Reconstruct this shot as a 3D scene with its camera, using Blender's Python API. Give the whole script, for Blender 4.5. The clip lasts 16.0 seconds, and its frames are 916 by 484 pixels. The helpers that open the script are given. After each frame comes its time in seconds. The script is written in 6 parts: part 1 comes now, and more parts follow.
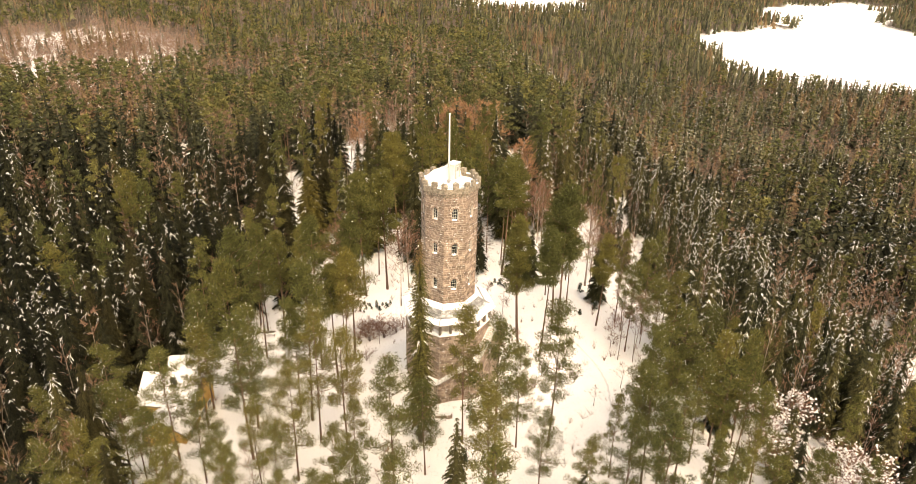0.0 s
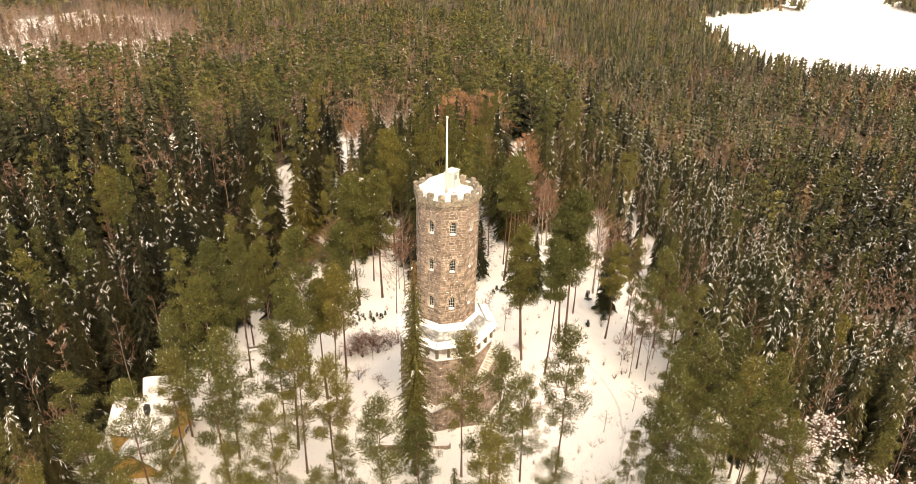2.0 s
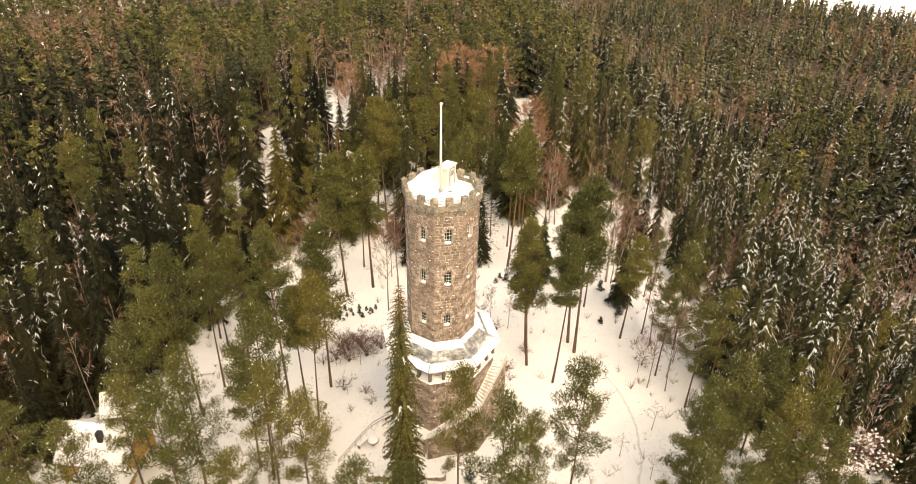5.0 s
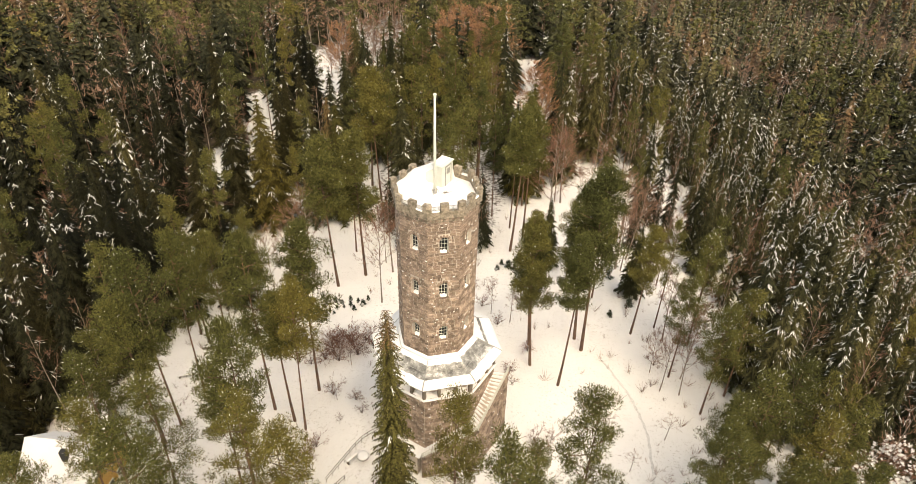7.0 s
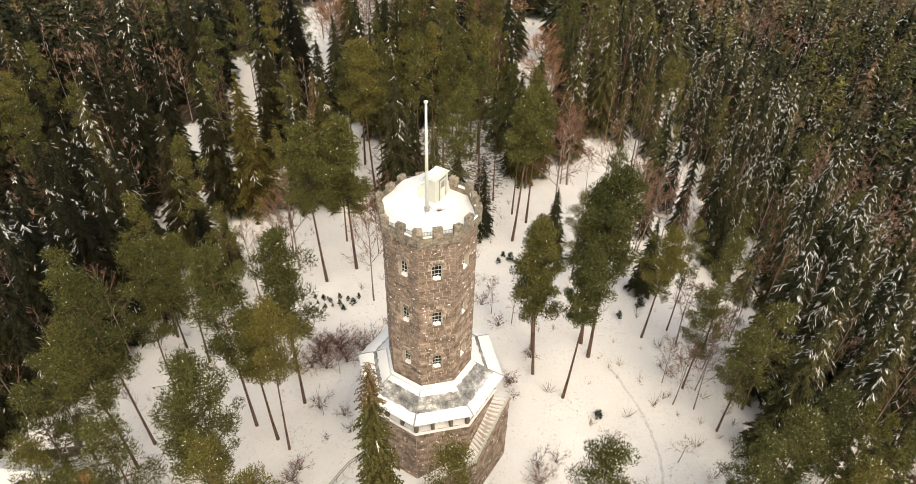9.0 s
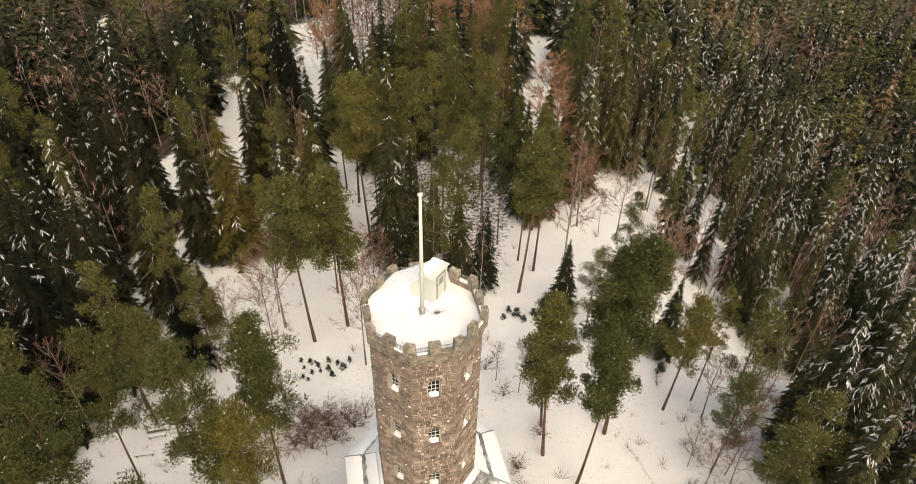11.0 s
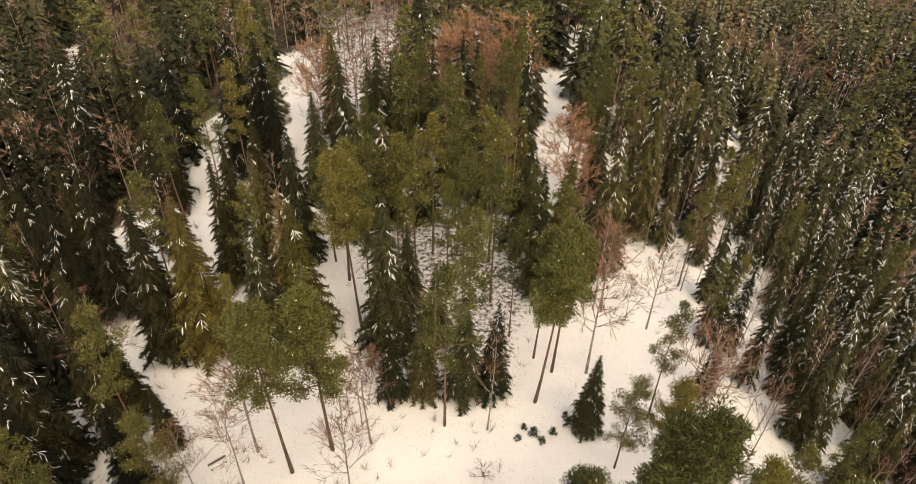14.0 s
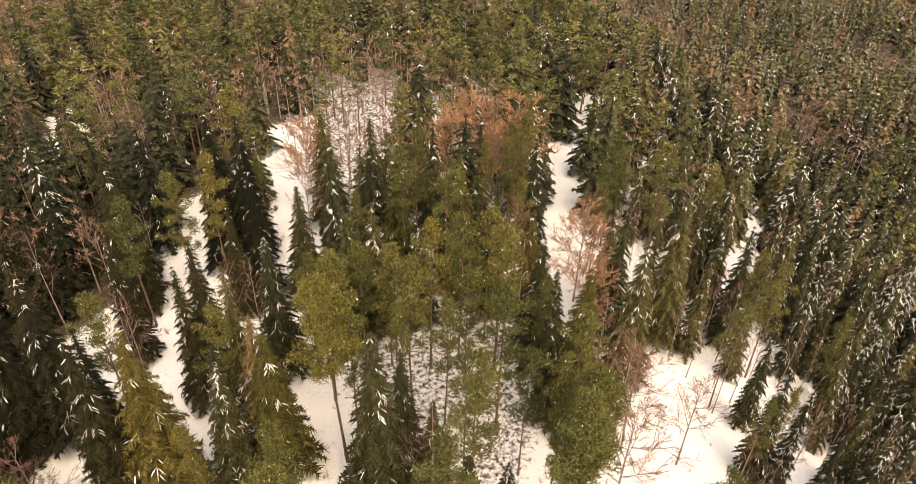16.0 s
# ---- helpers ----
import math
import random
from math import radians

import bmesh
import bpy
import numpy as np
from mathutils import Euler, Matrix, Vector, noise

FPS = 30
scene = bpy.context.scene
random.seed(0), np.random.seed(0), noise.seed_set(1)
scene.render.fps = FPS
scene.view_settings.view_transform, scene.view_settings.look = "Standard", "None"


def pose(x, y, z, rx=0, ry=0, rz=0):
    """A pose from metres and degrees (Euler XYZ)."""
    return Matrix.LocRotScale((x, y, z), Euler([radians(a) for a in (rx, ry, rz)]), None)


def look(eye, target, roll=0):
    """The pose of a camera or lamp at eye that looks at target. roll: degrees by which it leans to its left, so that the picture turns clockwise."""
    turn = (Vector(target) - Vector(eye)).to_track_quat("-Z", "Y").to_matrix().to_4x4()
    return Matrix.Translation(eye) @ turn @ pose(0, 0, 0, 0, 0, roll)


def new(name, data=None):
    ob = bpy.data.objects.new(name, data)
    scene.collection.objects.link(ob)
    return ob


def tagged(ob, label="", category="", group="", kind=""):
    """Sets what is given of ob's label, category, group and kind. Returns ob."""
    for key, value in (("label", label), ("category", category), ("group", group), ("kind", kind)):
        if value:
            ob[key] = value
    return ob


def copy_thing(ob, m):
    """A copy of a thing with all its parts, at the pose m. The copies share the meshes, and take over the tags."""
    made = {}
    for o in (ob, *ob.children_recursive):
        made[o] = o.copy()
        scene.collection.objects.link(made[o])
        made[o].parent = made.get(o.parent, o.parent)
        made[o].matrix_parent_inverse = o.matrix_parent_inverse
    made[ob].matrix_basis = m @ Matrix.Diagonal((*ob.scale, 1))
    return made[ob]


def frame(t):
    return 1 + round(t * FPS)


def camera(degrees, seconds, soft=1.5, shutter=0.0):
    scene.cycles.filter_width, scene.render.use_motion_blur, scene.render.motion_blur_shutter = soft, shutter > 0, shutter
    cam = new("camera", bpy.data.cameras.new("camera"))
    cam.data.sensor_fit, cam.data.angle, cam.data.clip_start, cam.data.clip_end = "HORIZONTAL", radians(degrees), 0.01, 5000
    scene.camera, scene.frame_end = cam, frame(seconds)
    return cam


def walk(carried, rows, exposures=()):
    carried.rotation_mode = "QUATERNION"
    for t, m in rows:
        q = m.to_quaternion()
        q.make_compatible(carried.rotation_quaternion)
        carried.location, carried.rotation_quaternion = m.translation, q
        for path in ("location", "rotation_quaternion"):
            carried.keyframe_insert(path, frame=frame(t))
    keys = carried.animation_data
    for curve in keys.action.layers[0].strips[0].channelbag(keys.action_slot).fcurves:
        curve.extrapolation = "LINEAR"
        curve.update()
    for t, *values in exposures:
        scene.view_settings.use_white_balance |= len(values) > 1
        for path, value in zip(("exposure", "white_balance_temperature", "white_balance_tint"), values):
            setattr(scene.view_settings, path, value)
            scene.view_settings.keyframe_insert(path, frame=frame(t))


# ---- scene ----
cam = camera(68.8, 16.0, soft=0.3)
METRES, EYE, TILT, LEAN, TURN = 88.0, 64.0, 0.0, 0.0, 0.0
ROWS = [
    (0.0, 0.0, 0.0, 0.0, 0.52, -24.49, -1.14),
    (0.5, 0.0009, 0.0268, 0.0008, 0.54, -24.53, -1.13),
    (1.0, 0.0018, 0.0537, 0.0018, 0.58, -24.63, -1.13),
    (1.5, 0.0025, 0.0805, 0.0019, 0.6, -25.03, -1.1),
    (2.0, 0.0033, 0.1069, 0.0021, 0.64, -25.91, -1.07),
    (2.5, 0.0045, 0.134, 0.0028, 0.7, -27.45, -1.07),
    (3.0, 0.0055, 0.1624, 0.0043, 0.77, -28.72, -1.09),
    (3.5, 0.0065, 0.1903, 0.0051, 0.81, -29.17, -1.1),
    (4.0, 0.0072, 0.2188, 0.0058, 0.85, -29.49, -1.11),
    (6.5, 0.0119, 0.3578, 0.009, 1.04, -33.82, -1.02),
    (7.0, 0.0126, 0.3853, 0.0095, 1.09, -34.91, -1.04),
    (7.5, 0.0134, 0.4129, 0.0102, 1.13, -36.07, -1.05),
    (8.0, 0.014, 0.441, 0.0107, 1.17, -37.24, -1.08),
    (8.5, 0.0149, 0.4695, 0.0113, 1.24, -38.42, -1.1),
    (9.0, 0.0152, 0.4999, 0.0123, 1.28, -39.17, -1.14),
    (11.5, 0.0104, 0.6624, 0.0115, 1.45, -39.04, -1.16),
    (12.0, 0.0084, 0.6972, 0.0119, 1.48, -39.04, -1.17),
    (12.5, 0.0064, 0.7322, 0.0121, 1.51, -39.01, -1.17),
    (13.0, 0.0045, 0.7682, 0.0127, 1.55, -39.03, -1.19),
    (13.5, 0.0024, 0.8044, 0.0137, 1.58, -39.04, -1.2),
    (14.0, -0.0001, 0.8415, 0.0144, 1.6, -39.04, -1.23),
    (14.5, -0.0017, 0.8791, 0.0154, 1.65, -39.04, -1.24),
    (15.0, -0.004, 0.9195, 0.0178, 1.67, -38.7, -1.31),
    (15.5, -0.0055, 0.959, 0.019, 1.69, -36.75, -1.35),
    (16.0, -0.0067, 0.9989, 0.0199, 1.7, -35.34, -1.36),
]
walk(cam, [(t, pose(0, 0, EYE, TILT, LEAN, TURN) @ pose(METRES * x, METRES * y, METRES * z, 90 + pitch, roll, yaw)) for t, x, y, z, yaw, pitch, roll in ROWS],
     [(0.0, 1.24, 9350, 10.0), (4.0, 1.08, 9300, 9.0), (7.0, 0.90, 8500, 6.0), (9.0, 0.65, 7900, 5.5), (12.0, 0.56, 7950, 6.0), (14.0, 0.72, 8550, 8.5), (16.0, 1.24, 9000, 13.0)])

# ---------- world, sun ----------
world = bpy.data.worlds.new("overcast_sky")
scene.world = world
world.use_nodes = True
_wn = world.node_tree.nodes
_sky = _wn.new("ShaderNodeTexSky")
_sky.sky_type = "NISHITA"
_sky.sun_disc = False
_sky.sun_elevation, _sky.sun_rotation = radians(48), radians(150)
_sky.air_density, _sky.dust_density = 1.0, 4.0
_bg = _wn["Background"]
_bg.inputs["Strength"].default_value = 0.16
world.node_tree.links.new(_sky.outputs[0], _bg.inputs["Color"])
sun = new("sun", bpy.data.lights.new("sun", "SUN"))
sun.data.energy, sun.data.angle, sun.data.color = 0.9, radians(60), (1.0, 0.93, 0.82)
sun.matrix_world = look((0, 0, 0), (0.12, 0.40, -1.0))


# ---------- materials ----------
def material(name, rough=0.85, metal=0.0):
    m = bpy.data.materials.new(name)
    m.use_nodes = True
    b = m.node_tree.nodes["Principled BSDF"]
    b.inputs["Roughness"].default_value, b.inputs["Metallic"].default_value = rough, metal
    b.inputs["Specular IOR Level"].default_value = 0.25
    return m, m.node_tree.nodes, m.node_tree.links, b


def noise_node(nodes, links, scale, detail=4.0, coords="Object", rough=0.6):
    tc, n = nodes.new("ShaderNodeTexCoord"), nodes.new("ShaderNodeTexNoise")
    n.inputs["Scale"].default_value, n.inputs["Detail"].default_value = scale, detail
    n.inputs["Roughness"].default_value = rough
    links.new(tc.outputs[coords], n.inputs["Vector"])
    return n


def ramp(nodes, links, source, stops):
    r = nodes.new("ShaderNodeValToRGB")
    e = r.color_ramp.elements
    while len(e) < len(stops):
        e.new(0.5)
    for k, (p, c) in zip(e, stops):
        k.position, k.color = p, (*c, 1)
    links.new(source, r.inputs[0])
    return r


def blend(nodes, links, fac, a, b, mode="MIX"):
    x = nodes.new("ShaderNodeMix")
    x.data_type, x.blend_type = "RGBA", mode
    for key, v in ((0, fac), (6, a), (7, b)):
        if hasattr(v, "is_output"):
            links.new(v, x.inputs[key])
        elif key:
            x.inputs[key].default_value = (*v, 1)
        else:
            x.inputs[key].default_value = v
    return x.outputs[2]


def bump(nodes, links, b, height, strength, distance):
    k = nodes.new("ShaderNodeBump")
    k.inputs["Strength"].default_value, k.inputs["Distance"].default_value = strength, distance
    links.new(height, k.inputs["Height"])
    links.new(k.outputs[0], b.inputs["Normal"])


def mottled(name, dark, light, scale=2.0, rough=0.85, fine=18.0, relief=0.3, depth=0.02, metal=0.0, vary=0.0, island=False):
    """Two scales of mottling, fine relief, and vary: brightness spread from object to object or block to block."""
    m, n, l, b = material(name, rough, metal)
    big, small = noise_node(n, l, scale), noise_node(n, l, fine, 3.0)
    c = ramp(n, l, big.outputs[0], [(0.35, dark), (0.65, light)]).outputs[0]
    grey = ramp(n, l, small.outputs[0], [(0.3, (0.72, 0.72, 0.72)), (0.7, (1.18, 1.18, 1.18))]).outputs[0]
    c = blend(n, l, 1.0, c, grey, "MULTIPLY")
    if vary:
        rnd = n.new("ShaderNodeNewGeometry").outputs["Random Per Island"] if island else n.new("ShaderNodeObjectInfo").outputs["Random"]
        v = ramp(n, l, rnd, [(0.0, (1 - vary,) * 3), (1.0, (1 + vary,) * 3)]).outputs[0]
        c = blend(n, l, 1.0, c, v, "MULTIPLY")
    l.new(c, b.inputs["Base Color"])
    bump(n, l, b, small.outputs[0], relief, depth)
    return m


def foliage(name, a, b_, c_, tint=False, frost=0.0):
    """Needles: the hue goes from tree to tree between three greens; each spray differs a little."""
    m, n, l, b = material(name, 0.8)
    b.inputs["Specular IOR Level"].default_value = 0.12
    if tint:
        at = n.new("ShaderNodeAttribute")
        at.attribute_name = "tint"
        fac = at.outputs["Fac"]
    else:
        fac = n.new("ShaderNodeObjectInfo").outputs["Random"]
    base = ramp(n, l, fac, [(0.0, a), (0.55, b_), (1.0, c_)]).outputs[0]
    geo = n.new("ShaderNodeNewGeometry")
    lo, hi = (0.38, 1.42) if tint else (0.26, 1.58)
    isl = ramp(n, l, geo.outputs["Random Per Island"], [(0.0, (lo, lo, lo)), (1.0, (hi, hi, 0.97 * hi))]).outputs[0]
    c = blend(n, l, 1.0, base, isl, "MULTIPLY")
    if frost:
        fl = noise_node(n, l, 2.2, 3.0)
        on = ramp(n, l, fl.outputs[0], [(0.66 - frost, (0, 0, 0)), (0.70 - frost, (1, 1, 1))]).outputs[0]
        c = blend(n, l, on, c, (0.8, 0.8, 0.8))
    l.new(c, b.inputs["Base Color"])
    return m


SNOW, n_, l_, b_ = material("snow", 0.9)
_f = noise_node(n_, l_, 0.6, 5.0)
l_.new(ramp(n_, l_, _f.outputs[0], [(0.3, (0.80, 0.80, 0.81)), (0.7, (0.88, 0.87, 0.86))]).outputs[0], b_.inputs["Base Color"])
bump(n_, l_, b_, _f.outputs[0], 0.4, 0.25)

# ground: snow, trodden and thin in places, with debris and dwarf shrubs poking through under the trees, and shade
# painted there too
GROUND, n_, l_, b_ = material("snowy_ground", 0.92)
_a, _b, _c = noise_node(n_, l_, 0.16, 5.0), noise_node(n_, l_, 1.6, 6.0, rough=0.7), noise_node(n_, l_, 0.45, 4.0)
_snow = ramp(n_, l_, _a.outputs[0], [(0.3, (0.80, 0.79, 0.78)), (0.7, (0.88, 0.87, 0.86))]).outputs[0]
_litter_shade = ramp(n_, l_, _c.outputs[0], [(0.35, (0.025, 0.018, 0.011)), (0.65, (0.10, 0.07, 0.045))]).outputs[0]
_at = n_.new("ShaderNodeAttribute")
_at.attribute_name = "bare_and_shaded"
_sum = n_.new("ShaderNodeMath")
_sum.operation = "MULTIPLY_ADD"
l_.new(_at.outputs["Fac"], _sum.inputs[0])
_sum.inputs[1].default_value = 0.44
l_.new(_b.outputs[0], _sum.inputs[2])
_d, _e = noise_node(n_, l_, 3.1, 5.0, rough=0.75), noise_node(n_, l_, 0.22, 3.0)
_tread = ramp(n_, l_, _d.outputs[0], [(0.55, (0, 0, 0)), (0.68, (0.8, 0.8, 0.8))]).outputs[0]
_where = ramp(n_, l_, _e.outputs[0], [(0.40, (0.1, 0.1, 0.1)), (0.62, (1, 1, 1))]).outputs[0]
_snow = blend(n_, l_, blend(n_, l_, 1.0, _tread, _where, "MULTIPLY"), _snow, (0.40, 0.36, 0.32))
_bare = ramp(n_, l_, _sum.outputs[0], [(0.70, (0, 0, 0)), (0.86, (1, 1, 1))]).outputs[0]
l_.new(blend(n_, l_, _bare, _snow, _litter_shade), b_.inputs["Base Color"])
bump(n_, l_, b_, _b.outputs[0], 0.6, 0.3)

ICE = mottled("lake_snow", (0.80, 0.79, 0.78), (0.88, 0.87, 0.86), 0.01, 0.85, 0.05, 0.1, 0.1)
SPRUCE = foliage("spruce_needles", (0.022, 0.024, 0.012), (0.046, 0.045, 0.020), (0.082, 0.072, 0.028))
OLIVE = foliage("olive_spruce_needles", (0.040, 0.042, 0.013), (0.062, 0.056, 0.016), (0.085, 0.070, 0.019))
COLUMN = foliage("column_spruce_needles", (0.074, 0.068, 0.022), (0.080, 0.072, 0.023), (0.086, 0.075, 0.024))
# darker copy of the spruce needles: the west wood's shade put into colour
SHADED = foliage("shaded_spruce_needles", (0.006, 0.0065, 0.0035), (0.017, 0.0165, 0.0075), (0.036, 0.031, 0.012))
PINE = foliage("pine_needles", (0.080, 0.085, 0.030), (0.116, 0.114, 0.037), (0.166, 0.142, 0.041))
RUST = foliage("withered_needles", (0.125, 0.082, 0.044), (0.155, 0.098, 0.050), (0.148, 0.105, 0.048))
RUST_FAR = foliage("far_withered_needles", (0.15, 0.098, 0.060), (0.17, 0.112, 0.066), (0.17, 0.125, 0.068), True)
TWIG = foliage("bare_twigs", (0.17, 0.098, 0.074), (0.24, 0.124, 0.092), (0.27, 0.170, 0.124))
LARCH = foliage("rusty_twigs", (0.33, 0.18, 0.108), (0.38, 0.205, 0.124), (0.40, 0.24, 0.145))
# lighter than the near needles: a first step of haze put into colour
SPRUCE_FAR = foliage("far_hazed_spruce_needles", (0.026, 0.028, 0.017), (0.066, 0.066, 0.034), (0.135, 0.120, 0.054), True)
# its lowest tints carry painted shade for the western near woods
SPRUCE_SHADE_TINT = foliage("shade_tinted_spruce_needles", (0.008, 0.009, 0.005), (0.042, 0.041, 0.019), (0.088, 0.076, 0.030), True)
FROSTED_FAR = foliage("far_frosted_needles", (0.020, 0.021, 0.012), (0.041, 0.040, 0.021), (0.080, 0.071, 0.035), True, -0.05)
# paler again for the farthest woods: painted haze; the frost flecks are separate
SPRUCE_HAZED = foliage("hazed_spruce_needles", (0.042, 0.046, 0.030), (0.096, 0.096, 0.060), (0.175, 0.160, 0.090), True)
FROSTED_HAZED = foliage("hazed_frosted_needles", (0.050, 0.052, 0.031), (0.094, 0.091, 0.052), (0.122, 0.112, 0.060), True, -0.03)
PINE_FAR = foliage("far_pine_needles", (0.070, 0.078, 0.034), (0.112, 0.115, 0.046), (0.165, 0.148, 0.054), True)
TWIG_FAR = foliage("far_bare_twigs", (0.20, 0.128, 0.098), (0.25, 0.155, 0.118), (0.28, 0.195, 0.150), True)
BARK = mottled("grey_bark", (0.075, 0.055, 0.045), (0.16, 0.12, 0.10), 1.2, 0.9, 9.0, 0.6, 0.03, 0, 0.25)
PINE_BARK = mottled("pine_bark", (0.075, 0.055, 0.046), (0.22, 0.125, 0.085), 0.5, 0.9, 8.0, 0.6, 0.03, 0, 0.25)
BIRCH_BARK = mottled("birch_bark", (0.18, 0.14, 0.12), (0.40, 0.34, 0.30), 1.5, 0.85, 10.0, 0.4, 0.02, 0, 0.2)
GRANITE = mottled("brown_granite", (0.18, 0.135, 0.108), (0.42, 0.325, 0.26), 1.6, 0.9, 14.0, 0.8, 0.03, 0, 0.30)
WEATHERED = mottled("lichen_grey_granite", (0.15, 0.13, 0.10), (0.40, 0.34, 0.27), 3.2, 0.92, 16.0, 0.9, 0.03, 0, 0.2)
GRANITE_WALL = mottled("brown_granite_masonry", (0.18, 0.135, 0.108), (0.42, 0.325, 0.26), 1.6, 0.9, 14.0, 0.8, 0.03, 0, 0.30, True)
MORTAR = mottled("mortar", (0.46, 0.40, 0.35), (0.62, 0.55, 0.48), 2.0, 0.95, 20.0, 0.4, 0.01)
WHITE_PAINT, n_, l_, b_ = material("white_paint", 0.6)
_f = noise_node(n_, l_, 0.9, 4.0)
l_.new(ramp(n_, l_, _f.outputs[0], [(0.3, (0.58, 0.60, 0.54)), (0.7, (0.68, 0.69, 0.64))]).outputs[0], b_.inputs["Base Color"])
ZINC = mottled("weathered_zinc", (0.30, 0.30, 0.285), (0.44, 0.44, 0.42), 0.8, 0.5, 6.0, 0.15, 0.01, 0.5)
DUSTED_ZINC, n_, l_, b_ = material("snow_dusted_zinc", 0.55, 0.2)
_f, _g = noise_node(n_, l_, 0.8, 6.0, rough=0.65), noise_node(n_, l_, 7.0, 4.0)
_base = ramp(n_, l_, _f.outputs[0], [(0.36, (0.10, 0.10, 0.098)), (0.50, (0.28, 0.28, 0.27)), (0.66, (0.74, 0.73, 0.72))]).outputs[0]
l_.new(blend(n_, l_, 1.0, _base, ramp(n_, l_, _g.outputs[0], [(0.3, (0.7, 0.7, 0.7)), (0.7, (1.2, 1.2, 1.2))]).outputs[0], "MULTIPLY"), b_.inputs["Base Color"])
IRON = mottled("dark_iron", (0.025, 0.025, 0.025), (0.05, 0.05, 0.05), 4.0, 0.6, 30.0)
OCHRE = mottled("ochre_boards", (0.42, 0.25, 0.08), (0.55, 0.34, 0.12), 1.0, 0.8, 9.0, 0.3, 0.01)
GREY_WOOD = mottled("grey_wood", (0.14, 0.12, 0.10), (0.26, 0.22, 0.18), 2.0, 0.85, 14.0, 0.3, 0.01)
GLASS, n_, l_, b_ = material("dark_glass", 0.08)
b_.inputs["Base Color"].default_value = (0.02, 0.024, 0.026, 1)
b_.inputs["Specular IOR Level"].default_value = 0.5


# ---------- builders ----------
def empty(name, x=0.0, y=0.0, z=0.0, turn=0.0):
    ob = new(name)
    ob.empty_display_size = 0.3
    ob.matrix_basis = pose(x, y, z, 0, 0, turn)
    return ob


def part(name, bm, mat, parent=None, label="", smooth=False):
    me = bpy.data.meshes.new(name)
    bm.to_mesh(me)
    bm.free()
    for k in mat if isinstance(mat, (list, tuple)) else (mat,):
        me.materials.append(k)
    if smooth:
        me.shade_smooth()
    ob = new(name, me)
    ob.parent = parent
    return tagged(ob, label)


def tri_mesh(name, tris, mats, index=None, tint=None):
    """A mesh of loose triangles: tris is n x 3 x 3."""
    tris = np.asarray(tris, dtype=np.float32)
    n = len(tris)
    me = bpy.data.meshes.new(name)
    me.vertices.add(3 * n)
    me.loops.add(3 * n)
    me.polygons.add(n)
    me.vertices.foreach_set("co", tris.reshape(-1))
    me.loops.foreach_set("vertex_index", np.arange(3 * n, dtype=np.int32))
    me.polygons.foreach_set("loop_start", np.arange(0, 3 * n, 3, dtype=np.int32))
    if index is not None:
        me.polygons.foreach_set("material_index", np.asarray(index, dtype=np.int32))
    for m in mats:
        me.materials.append(m)
    if tint is not None:
        at = me.attributes.new("tint", "FLOAT", "FACE")
        at.data.foreach_set("value", np.asarray(tint, dtype=np.float32))
    me.update(calc_edges=True)
    return me


def box(bm, x0, x1, y0, y1, z0, z1, m=None):
    v = [bm.verts.new((x, y, z)) for z in (z0, z1) for x, y in ((x0, y0), (x1, y0), (x1, y1), (x0, y1))]
    for f in ((3, 2, 1, 0), (4, 5, 6, 7), (0, 1, 5, 4), (1, 2, 6, 5), (2, 3, 7, 6), (3, 0, 4, 7)):
        bm.faces.new([v[k] for k in f])
    if m is not None:
        for k in v:
            k.co = m @ k.co
    return v


def tube(bm, pts, radii, sides=6, cap=True):
    rings = []
    for i, p in enumerate(pts):
        d = Vector(pts[min(i + 1, len(pts) - 1)]) - Vector(pts[max(i - 1, 0)])
        u = d.orthogonal().normalized() if abs(d.normalized().z) < 0.99 else Vector((1, 0, 0))
        w = d.cross(u).normalized()
        rings.append([bm.verts.new(Vector(p) + radii[i] * (math.cos(a) * u + math.sin(a) * w)) for a in (2 * math.pi * k / sides for k in range(sides))])
    for r0, r1 in zip(rings, rings[1:]):
        for k in range(sides):
            bm.faces.new((r0[k], r0[(k + 1) % sides], r1[(k + 1) % sides], r1[k]))
    if cap:
        bm.faces.new(rings[-1])
        bm.faces.new(rings[0][::-1])


def smoothstep(v, a, b):
    u = np.clip((np.asarray(v, dtype=float) - a) / (b - a), 0, 1)
    return u * u * (3 - 2 * u)


# ---------- the lie of the land ----------
TX, TY, TURN_TOWER = -1.32, 86.62, 13.9
LAKE_Z = -70.0


